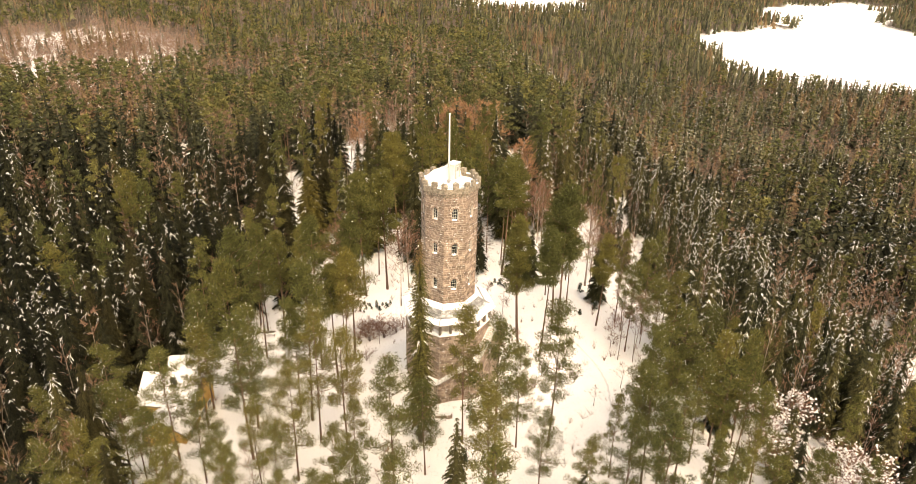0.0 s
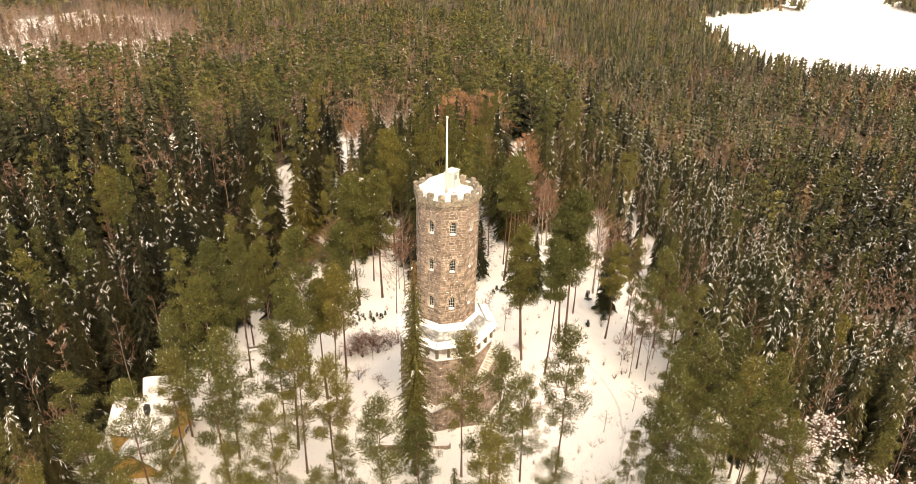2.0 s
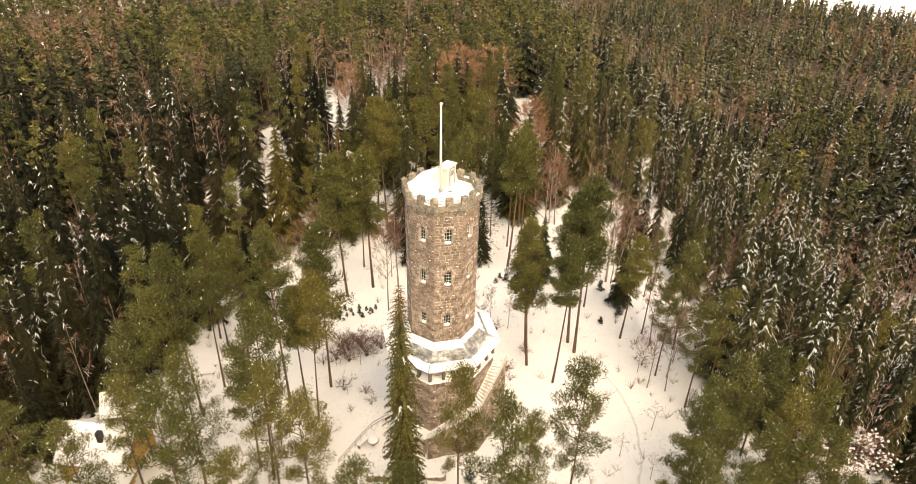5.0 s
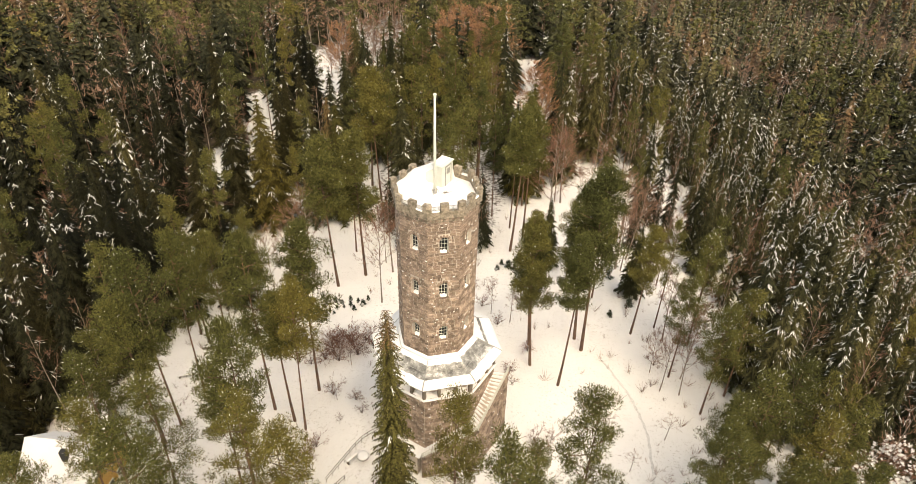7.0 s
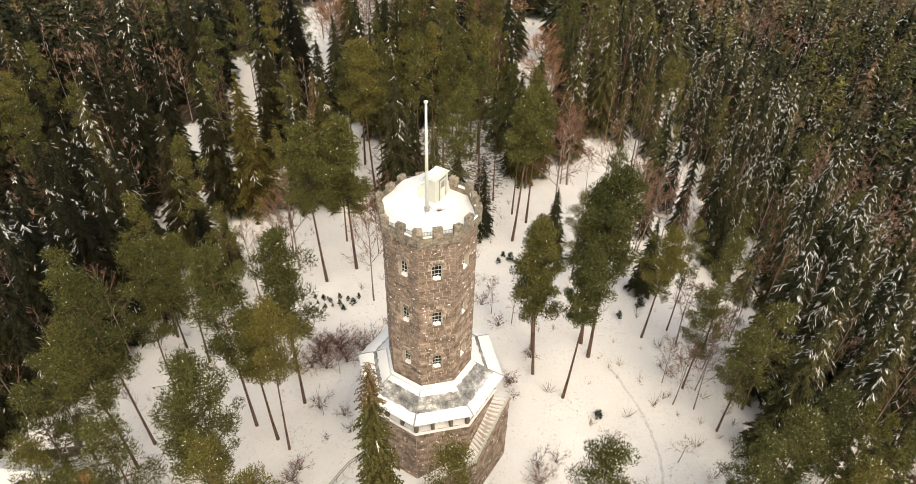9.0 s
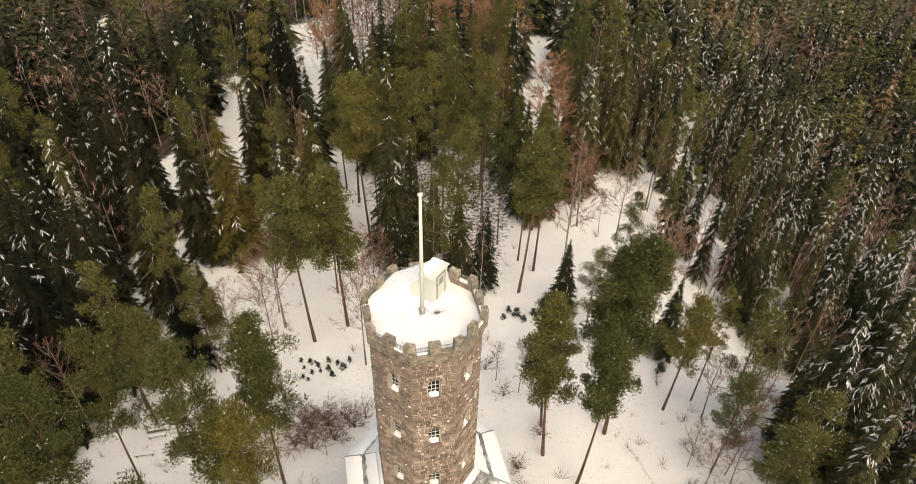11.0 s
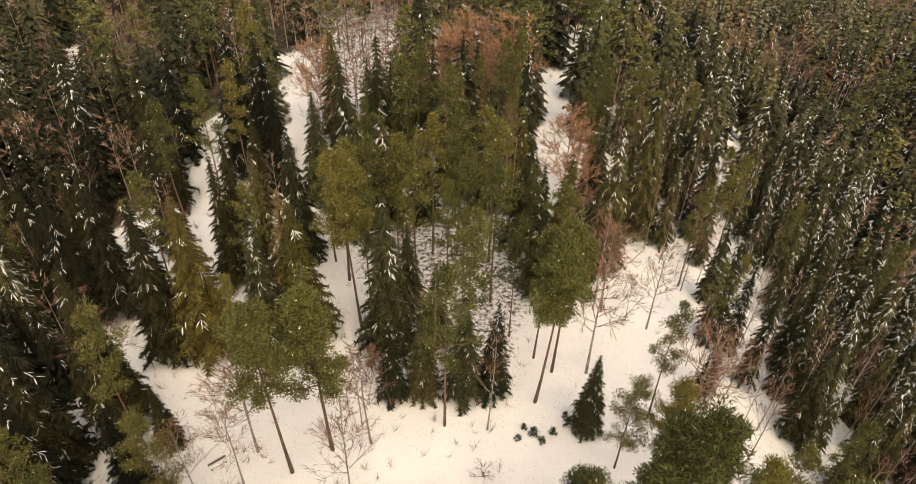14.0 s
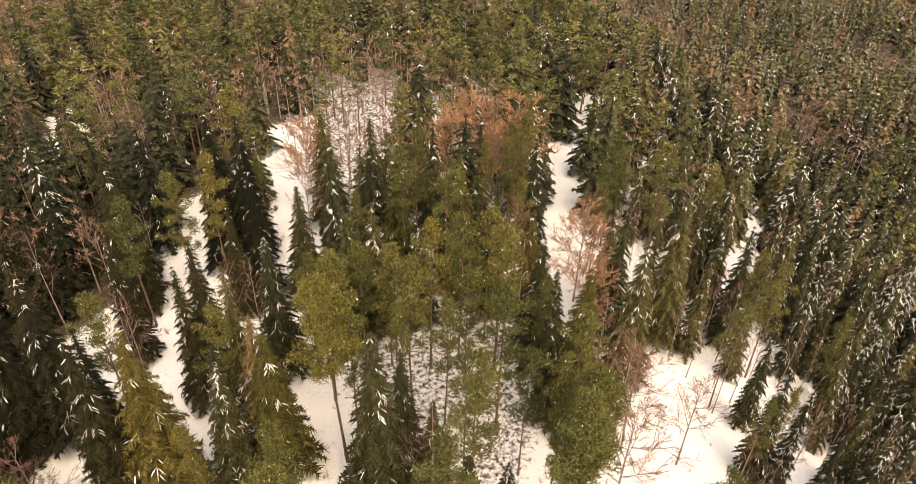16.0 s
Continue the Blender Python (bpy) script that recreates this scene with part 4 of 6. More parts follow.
def bare_crown(h, r, base, limbs, twigs, seed, width=0.035):
    """Rising limbs that fork, and a haze of fine bare twigs."""
    rg = rng_of(seed)
    tris, ends = [], []
    for i in range(limbs):
        f = (i + rg.rand()) / limbs
        z = h * (base + (0.88 - base) * f)
        a = i * 2.4 + rg.uniform(-0.4, 0.4)
        L = r * (1.1 - 0.75 * f) * rg.uniform(0.6, 1.2)
        s = np.array((0, 0, z))
        e = np.array((L * math.cos(a), L * math.sin(a), min(h * 0.98, z + L * rg.uniform(0.8, 1.6))))
        ends.append((tuple(s), tuple(e)))
        forks = [(s, e)]
        for _ in range(3):
            t0 = rg.uniform(0.3, 0.7)
            q = s * (1 - t0) + e * t0
            w = q + (e - s) * rg.uniform(0.35, 0.6) + rg.randn(3) * 0.28 * L
            w[2] = min(max(w[2], q[2] + 0.1 * L), h)
            forks.append((q, w))
            ends.append((tuple(q), tuple(w)))
        m = max(1, twigs // (limbs * 4))
        for q, w in forks:
            t = rg.uniform(0.15, 1.05, (m, 1))
            p = q * (1 - t) + w * t
            d = (w - q) / (np.linalg.norm(w - q) + 1e-6) + rg.randn(m, 3) * 0.75 + np.array((0, 0, 0.35))
            d /= np.linalg.norm(d, axis=1)[:, None]
            ln = rg.uniform(0.35, 1.0, (m, 1)) * (0.35 + r / 4.5)
            sd = np.cross(d, rg.randn(m, 3))
            sd /= np.linalg.norm(sd, axis=1)[:, None]
            tris.append(np.stack([p - sd * width, p + sd * width, p + d * ln], 1))
    return np.concatenate(tris), ends


def fork_crown(h, r, base, limbs, kids, seed, width):
    """Rising limbs that fork again and again into fine bare twigs."""
    rg = rng_of(seed)
    tris, ends = [], []
    up = np.array((0, 0, 1.0))

    def grow(p, d, ln, level, w):
        e = p + d * ln
        sd = np.cross(d, rg.randn(3))
        sd /= np.linalg.norm(sd) + 1e-6
        tris.append((p - sd * w, p + sd * w, e))
        if level < len(kids):
            for _ in range(kids[level]):
                q = p + d * ln * rg.uniform(0.25, 0.98)
                v = d + rg.randn(3) * 0.42 + up * 0.12
                grow(q, v / np.linalg.norm(v), ln * rg.uniform(0.38, 0.62), level + 1, max(0.55 * width, w * 0.72))

    for i in range(limbs):
        f = (i + rg.rand()) / limbs
        z = h * (base + (0.92 - base) * f)
        a = i * 2.4 + rg.uniform(-0.5, 0.5)
        L = r * (1.05 - 0.72 * f) * rg.uniform(0.7, 1.2)
        s = np.array((0, 0, z))
        e = np.array((L * math.cos(a), L * math.sin(a), min(h * 0.97, z + L * rg.uniform(0.9, 1.7))))
        ends.append((tuple(s), tuple(e)))
        ln = np.linalg.norm(e - s)
        grow(s, (e - s) / ln, ln, 0, width)
    return np.array(tris), ends


def finish_tree(name, label, trunk, trunk_mat, crown_me, category="tree", group=""):
    root = empty(name)
    t = part("trunk", trunk, trunk_mat, root)
    c = new("crown", crown_me)
    c.parent = root
    return tagged(root, label, category, group)


def limb_tubes(bm, ends, r):
    for s, e in ends:
        s, e = Vector(s), Vector(e)
        mid = s.lerp(e, 0.5) + Vector((0, 0, -0.08 * (e - s).length))
        tube(bm, [s, mid, e], [r, r * 0.7, r * 0.25], 4, False)


def make_spruce(h, r, seed, snow, fine, mat=None, label="", low=0.08, droop=0.35, taper=0.85, tip=0.0):
    wh, per, sp = (84, 12, 12) if r < 2 else (36, 10, 16) if fine else (26, 8, 10)
    T, idx = spruce_crown(h, r, wh, per, sp, seed, snow, low, droop, taper)
    core = spire(8, 4, 0.26 * r, seed + 500, h * 0.97, low)
    T, idx = np.concatenate([T, core]), idx + [0] * len(core)
    bm, _ = trunk_bm(h, 0.011 * h, 0.05, 5, seed)
    idx = np.array(idx)
    if tip:
        idx[(T[:, :, 2].min(axis=1) > h * (tip + 0.14 * rng_of(seed + 9).randn(len(T)) ** 2 * 0.3)) & (idx == 0)] = 2
    return finish_tree("spruce_tree", label, bm, BARK, tri_mesh("crown", T, [mat or SPRUCE, SNOW, RUST], idx))


def make_pine(h, r, seed, snow, fine, base=0.55, label="", full=4):
    T, idx, ends = pine_crown(h, r, base, 22 if fine else 15, full, 150 if fine else 84, 0.24 if fine else 0.29, seed, snow, 0.15 if fine else 0.16)
    bm, _ = trunk_bm(h, 0.0072 * h, 0.25, 7 if fine else 5, seed)
    limb_tubes(bm, ends, 0.05)
    return finish_tree("pine_tree", label, bm, PINE_BARK, tri_mesh("crown", T, [PINE, SNOW], idx))


def make_birch(h, r, seed, fine, label="", mat=None, base=0.35, name="birch_tree", kids=None, wide=0.040):
    T, ends = fork_crown(h, r, base, 18 if fine else 12, kids or ((5, 5, 4) if fine else (4, 4, 3)), seed, wide)
    bm, _ = trunk_bm(h, 0.007 * h, 0.4, 5, seed)
    limb_tubes(bm, ends if fine else ends[::2], 0.035)
    return finish_tree(name, label, bm, BIRCH_BARK, tri_mesh("crown", T, [mat or TWIG]))


SPRUCE_TXT = "tall dark green spruce with drooping snow-dusted boughs"
SNOWY_TXT = "spruce with snow lying along its hanging boughs"
PINE_TXT = "tall pine with a bare reddish trunk and olive-green crown"
BIRCH_TXT = "bare birch with reddish-brown twigs and no leaves"
RUST_TXT = "withered conifer with rust-brown needles"

# prototypes, at a height of 20 m
FINE_SPRUCE = [make_spruce(20, 3.5, 11 + k, (0.12, 0.22)[k % 2], True, label=SPRUCE_TXT) for k in range(3)]
MID_SPRUCE = [make_spruce(20, (3.0, 2.7, 3.2, 2.9)[k], 21 + k, (0.08, 0.16, 0.2, 0.12)[k], False, label=SPRUCE_TXT, droop=0.45, taper=0.75) for k in range(4)]
SHADED_SPRUCE = [make_spruce(20, (3.3, 3.0)[k], 26 + k, 0.10, True, SHADED, "tall spruce with dense boughs darkened by painted shade") for k in range(2)]
SNOW_SPRUCE = [make_spruce(20, (2.8, 2.5, 3.0)[k], 31 + k, (0.30, 0.44, 0.36)[k], False, label=SNOWY_TXT, droop=0.5, taper=0.68) for k in range(3)]
RUST_SPRUCE = [make_spruce(20, 3.0, 41 + k, 0.1, False, RUST, RUST_TXT) for k in range(2)]
YELLOW_SPRUCE = [make_spruce(20, 3.1, 46 + k, 0.08, True, OLIVE, "tall spruce with yellowish-green hanging boughs") for k in range(2)]
FINE_PINE = [make_pine(20, (2.5, 2.2, 2.7, 2.4)[k], 51 + k, (0.003, 0.005, 0.003, 0.006)[k], True, (0.55, 0.58, 0.48, 0.42)[k], PINE_TXT, 6) for k in range(4)]
SLOPE_PINE = [make_pine(20, (3.5, 3.1, 3.8)[k], 56 + k, 0.018, True, (0.34, 0.40, 0.30)[k], "broad pine with a deep olive-green crown on the slope") for k in range(3)]
BROAD_PINE = [make_pine(20, (3.3, 3.6, 3.0)[k], 66 + k, 0.006, True, (0.48, 0.52, 0.44)[k], "tall pine with a full, broad olive-green crown", 5) for k in range(3)]
MID_PINE = [make_pine(20, (2.6, 2.3, 2.8)[k], 61 + k, 0.004, False, 0.45, PINE_TXT) for k in range(3)]
FINE_BIRCH = [make_birch(20, 2.6, 71 + k, True, BIRCH_TXT) for k in range(2)]
MID_BIRCH = [make_birch(20, 2.4, 81 + k, False, BIRCH_TXT) for k in range(2)]
RUSTY_LARCH = [make_birch(20, 3.4, 86 + k, True, "larch with a rounded rust-orange crown of dry twigs", LARCH, 0.28, "larch_tree", (8, 7, 6), 0.050) for k in range(2)]
COLUMN_SPRUCE = make_spruce(20, 1.32, 91, 0.03, True, COLUMN, "slender columnar spruce with a rust-brown tip beside the tower", 0.10, 0.35, 0.44, 0.86)
PROTOTYPES = [*FINE_SPRUCE, *MID_SPRUCE, *SHADED_SPRUCE, *SNOW_SPRUCE, *RUST_SPRUCE, *YELLOW_SPRUCE, *FINE_PINE, *SLOPE_PINE, *BROAD_PINE, *MID_PINE, *FINE_BIRCH, *MID_BIRCH, *RUSTY_LARCH, COLUMN_SPRUCE]
_pick = random.Random(5)
_used = set()


def plant(proto, x, y, h, girth=1.0, lean=0.0):
    """Stand a tree of that height on the ground; the first one takes the prototype itself."""
    s = h / 20
    m = pose(x, y, hgt(x, y), lean, 0, _pick.uniform(0, 360)) @ Matrix.Diagonal((s * girth, s * girth, s, 1))
    if proto in _used:
        return copy_thing(proto, m @ Matrix.Diagonal((*(1 / v for v in proto.scale), 1)))
    _used.add(proto)
    proto.matrix_basis = m
    return proto


# the pines round the tower: x, y, height
HILL_PINES = [(-17.6, 114.0, 25.5), (-13.8, 117.0, 25.5), (-16.6, 93.0, 26), (9.2, 124.5, 25.5), (11.6, 129.4, 24), (10.7, 98.3, 24),
              (10.8, 102.2, 21), (14.1, 94.9, 23.5), (18.0, 101.5, 28), (17.3, 103.6, 25), (25.5, 105.1, 18), (-17.0, 86.6, 23), (-18.6, 87.9, 20),
              (-21.4, 89.6, 27), (-20.5, 77.3, 25), (-31.9, 86.6, 26), (-31.0, 92.2, 24), (-29.6, 98.6, 20), (-13.2, 136.0, 27),
              (-16.2, 144.9, 23), (21.1, 112.8, 18)]
SLOPE_PINES = [(1.2, 72.8, 22.0), (8.6, 72.6, 16.5), (5.3, 67.0, 24.0), (13.0, 72.6, 23.5), (-26.7, 69.2, 23), (-18.4, 73.0, 21), (-36.3, 68.6, 18), (-35.4, 79.3, 19),
               (-27.8, 75.5, 20), (-19.8, 65.4, 18), (-14.4, 71.4, 19), (-7.0, 61.5, 22.5), (-34.3, 59.5, 16), (-40.9, 64.7, 16), (-24.8, 54.9, 15), (-3.6, 67.0, 15), (4.4, 59.2, 20), (10.6, 62.9, 14), (15.8, 59.9, 13),
               (-22.5, 78.8, 18), (-28.2, 108.7, 17), (-19.8, 101.3, 15), (-33.2, 100.9, 18), (17.4, 116.0, 16), (-54.4, 71.3, 16), (-43.0, 59.5, 15), (-43.5, 66.3, 15), (-47.0, 74.5, 17), (-34.6, 74.8, 17), (-39.5, 65.6, 13), (-37.6, 84.6, 17)]
_fill = random.Random(9)
FRONT_PINES = []
while len(FRONT_PINES) < 17:
    _x, _y = _fill.uniform(-46, -8), _fill.uniform(48, 67)
    if all(math.hypot(_x - a, _y - b) > 4.2 for a, b, _ in FRONT_PINES + SLOPE_PINES) and not (-47 < _x < -34 and _y > 66):
        FRONT_PINES.append((_x, _y, _fill.uniform(13, 18)))
EAST_PINES = [(24.2, 65.7, 18), (24.9, 62.6, 17), (25.3, 72.8, 19), (31.6, 91.0, 18), (31.8, 79.7, 19), (20.5, 59.9, 16), (32.1, 70.9, 18), (28.5, 65.9, 17), (28.0, 77.4, 17),
              (29.0, 97.0, 17), (33.5, 104.0, 19), (36.0, 95.0, 18), (37.0, 84.0, 18), (36.5, 75.5, 19), (38.5, 66.0, 18)]
GROVE_PINES = [(-4.6, 151.3, 24), (-8.6, 147.6, 23), (-12.2, 138.7, 23), (4.0, 141.5, 23), (-10.0, 169.9, 24), (-13.0, 149.8, 21), (12.0, 139.0, 22), (9.4, 131.5, 21),
               (27.3, 172.4, 24), (-2.3, 142.1, 20), (-16.2, 123.4, 22), (-18.8, 148.9, 20), (-39.5, 162.2, 23), (-44.9, 159.0, 22), (2.5, 157.0, 22), (22.5, 181.5, 22),
               (-26.9, 139.9, 20), (22.4, 122.9, 19), (39.0, 154.1, 20), (-39.0, 138.9, 22)]
GROVE_SPRUCES = [(-6.9, 137.7, 17), (-3.2, 133.6, 14), (4.1, 125.7, 15), (0.5, 125.2, 17), (-4.3, 125.2, 15), (14.7, 121.0, 13), (-7.9, 124.7, 13), (-23.6, 164.8, 20), (-35.7, 178.9, 24),
                 (-23.7, 150.1, 22), (-24.3, 185.9, 22), (-15.0, 174.1, 21), (9.6, 178.3, 22), (9.1, 154.1, 20), (-75.8, 200.8, 13), (-37.8, 119.4, 24), (-37.2, 121.7, 12),
                 (-31.7, 116.9, 11), (-46.1, 139.3, 25), (-51.8, 139.4, 25), (26.9, 158.9, 24), (20.2, 149.7, 24), (-32.1, 144.2, 22), (11.5, 156.3, 14), (-54, 99, 27), (-58, 92, 25), (-50, 106, 24)]
YELLOW_ONES = [(-31.4, 131.2, 24), (-10.8, 171.5, 24), (-1.4, 167.8, 24), (-20.0, 134.7, 22), (8.6, 163.8, 18), (13.4, 145.8, 22), (12.2, 142.6, 20)]
RUSTY_ONES = [(-21.8, 136.8, 22), (-0.4, 196.9, 22), (8.0, 196.0, 22), (16.2, 166.5, 18), (-3.9, 190.5, 21)]
GROVE_BIRCHES = [(-22.3, 191.3, 21), (-25.5, 177.3, 18), (4.3, 185.8, 20), (6.7, 168.5, 17), (18.2, 140.6, 17), (-23.4, 119.1, 14), (-11.0, 120.5, 13), (-56.1, 168.3, 17), (-90.0, 208.5, 20),
                 (-78.4, 217.1, 20), (28.1, 123.0, 15), (19.2, 174.7, 16), (-48.8, 206.9, 20), (26.7, 120.0, 13), (-78.7, 203.7, 19)]
HILL_BIRCHES = [(-10.5, 110.4, 18), (15.5, 143.2, 20), (5.7, 108.8, 7), (26.6, 97.6, 8), (27.2, 94.4, 11), (29.6, 93.8, 12), (30.5, 96.8, 12), (-22.5, 112.5, 16), (-26.0, 110.0, 14),
                (-31.0, 104.0, 10), (22.5, 139.0, 9), (32.5, 100.5, 13), (-39.5, 99.0, 16), (-47.5, 66.0, 13), (-50, 74, 14)]
RED_BIRCHES = [(-22.0, 116.5, 17), (16.0, 129.5, 20), (26.0, 120.5, 18), (29.9, 104.2, 12), (-110.8, 163.4, 18), (-75.2, 139.8, 17), (-77.5, 176.3, 18), (-9.6, 118.0, 17), (19.3, 140.4, 16), (25.0, 137.4, 15), (4.0, 198.0, 21), (-40.5, 124.6, 16), (-69.5, 132.8, 17), (-15.5, 189.8, 18)]
NAMED = []
for _n, (_rows, _set, _g) in enumerate((([q for q in HILL_PINES if q[0] > -20 and q[:2] != (-17.0, 86.6)], FINE_PINE, 1.08), (SLOPE_PINES[:4], SLOPE_PINE, 0.95), ([q for q in HILL_PINES if q[0] <= -20] + [(-17.0, 86.6, 23), (-32.6, 83.6, 23)], BROAD_PINE, 0.9), (GROVE_PINES, MID_PINE, 0.98), (EAST_PINES + SLOPE_PINES[4:] + FRONT_PINES, SLOPE_PINE, 1.02), ([q for q in GROVE_SPRUCES if q[0] > -30], FINE_SPRUCE, 0.95), ([q for q in GROVE_SPRUCES if q[0] <= -30], SHADED_SPRUCE, 0.95), (YELLOW_ONES, YELLOW_SPRUCE, 1.1),
                                        (RUSTY_ONES[:1], RUST_SPRUCE, 1.3), (RUSTY_ONES[1:] + [(5.5, 190.5, 20), (-28.0, 189.0, 19), (16.6, 158.0, 15)], RUSTY_LARCH, 1.35), (GROVE_BIRCHES + HILL_BIRCHES, FINE_BIRCH, 1.0), (RED_BIRCHES, FINE_BIRCH, 1.3))):
    for _i, (_x, _y, _h) in enumerate(_rows):
        plant(_set[(_i * 7 + _n) % len(_set)], _x, _y, _h, _g * _pick.uniform(0.88, 1.12), _pick.uniform(-5, 5) if _n == 10 else _pick.uniform(-3, 3) if _n in (0, 2, 4) else 0)
        NAMED.append((_x, _y))
plant(COLUMN_SPRUCE, -4.6, 72.9, 31)
NAMED.append((-4.6, 72.9))
NAMED = np.array(NAMED)


# ---------- the wood ----------
def scatter(x0, x1, y0, y1, step, seed):
    """Points of a shaken grid, within the wedge of country that lies before the hill."""
    rg = rng_of(seed)
    gx, gy = np.meshgrid(np.arange(x0, x1, step), np.arange(y0, y1, step))
    gx = gx + (np.arange(gx.shape[0])[:, None] % 2) * step / 2
    p = np.stack([gx.ravel(), gy.ravel()], 1) + rg.uniform(-0.42, 0.42, (gx.size, 2)) * step
    p = p[np.abs(p[:, 0]) < 0.66 * p[:, 1] + 26]
    p = p[(open_ground(p[:, 0], p[:, 1]) > 1.05) & (lake(p[:, 0], p[:, 1]) > 1.03)]
    d = np.min(np.hypot(p[:, 0, None] - NAMED[None, :, 0], p[:, 1, None] - NAMED[None, :, 1]), axis=1)
    return p[d > 2.6], rg


def patch(x, y, s, k):
    """A smooth field from 0 to 1 that gathers like trees into stands."""
    return 0.5 + 0.25 * (np.sin(x / s + k) + np.sin(y / (1.3 * s) + 2.1 * k + x / (2.2 * s)))


def kinds(p, rg):
    """0 dark spruce, 1 snowy spruce, 2 pine, 3 bare birch, 4 withered."""
    x, y, u = p[:, 0], p[:, 1], rg.rand(len(p))
    east = smoothstep(x, 24, 55)
    wood = np.where(u < (0.12 + 0.60 * east) * (0.7 + 0.3 * smoothstep(y, 90, 125)), 1, 0)
    v = rg.rand(len(p))
    west = smoothstep(-x, 28, 46) * (1 - smoothstep(y, 200, 260))
    south_east = smoothstep(x, 14, 20) * (1 - smoothstep(x, 40, 52)) * (1 - smoothstep(y, 80, 92))
    grove = np.exp(-((x - 2) / 16) ** 2) * smoothstep(y, 125, 140) * (1 - smoothstep(y, 200, 240))
    wood = np.where(v < (0.20 + 0.30 * patch(x, y, 16, 1.0)) * (1 - 0.75 * east) * (1 - 0.6 * west) + 0.10 * grove + 0.20 * smoothstep(y, 190, 230) * (1 - east) + 0.08 * smoothstep(y, 190, 230) + 0.75 * south_east * (1 - smoothstep(y, 74, 86)), 2, wood)
    w = rg.rand(len(p))
    wood = np.where(w < 0.15 * (1 - 0.3 * west) + 0.10 * smoothstep(-x, 20, 60) * smoothstep(y, 135, 160) + 0.60 * (1 - 0.5 * west) * smoothstep(patch(x, y, 21, 3.0), 0.62, 0.9) + 0.9 * birch_stand(x, y) + 0.17 * smoothstep(y, 220, 420), 3, wood)
    wood = np.where((rg.rand(len(p)) < 0.35) & thin_wood(x, y), 3, wood)
    return np.where(rg.rand(len(p)) < 0.004 + 0.03 * smoothstep(y, 220, 300) + 0.30 * smoothstep(y, 200, 260) * smoothstep(patch(x, y, 33, 5.0), 0.80, 0.95) - 0.01 * west, 4, wood)


# ---------- woods farther off ----------
def spread(name, mats, T, idx, p, h, rg, label, tint, girth=(1.0, 1.45)):
    """One mesh of many trees: template T, 20 m tall, turned, scaled and stood at each point."""
    n, k = len(p), len(T)
    a, s = rg.uniform(0, 6.28, n), h / 20.0
    g = s * rg.uniform(*girth, n)
    ca, sa = (np.cos(a) * g)[:, None], (np.sin(a) * g)[:, None]
    V = T.reshape(-1, 3)
    out = np.empty((n, len(V), 3), dtype=np.float32)
    out[..., 0] = ca * V[:, 0] - sa * V[:, 1] + p[:, 0, None]
    out[..., 1] = sa * V[:, 0] + ca * V[:, 1] + p[:, 1, None]
    out[..., 2] = s[:, None] * V[:, 2] + height(p[:, 0], p[:, 1])[:, None]
    me = tri_mesh(name, out.reshape(-1, 3, 3), mats, np.tile(idx, n), np.repeat(tint, k))
    return tagged(new(name, me), label, "forest", kind="stuff")


def stems(T, idx, h=14.0, r=0.16, slot=1):
    a = [np.array((r * math.cos(k * 2.094), r * math.sin(k * 2.094), -1.0)) for k in range(3)]
    e = np.array((0, 0, h))
    extra = [(a[k], a[(k + 1) % 3], e) for k in range(3)]
    return np.concatenate([T, np.array(extra)]), np.concatenate([idx, np.full(3, slot)])


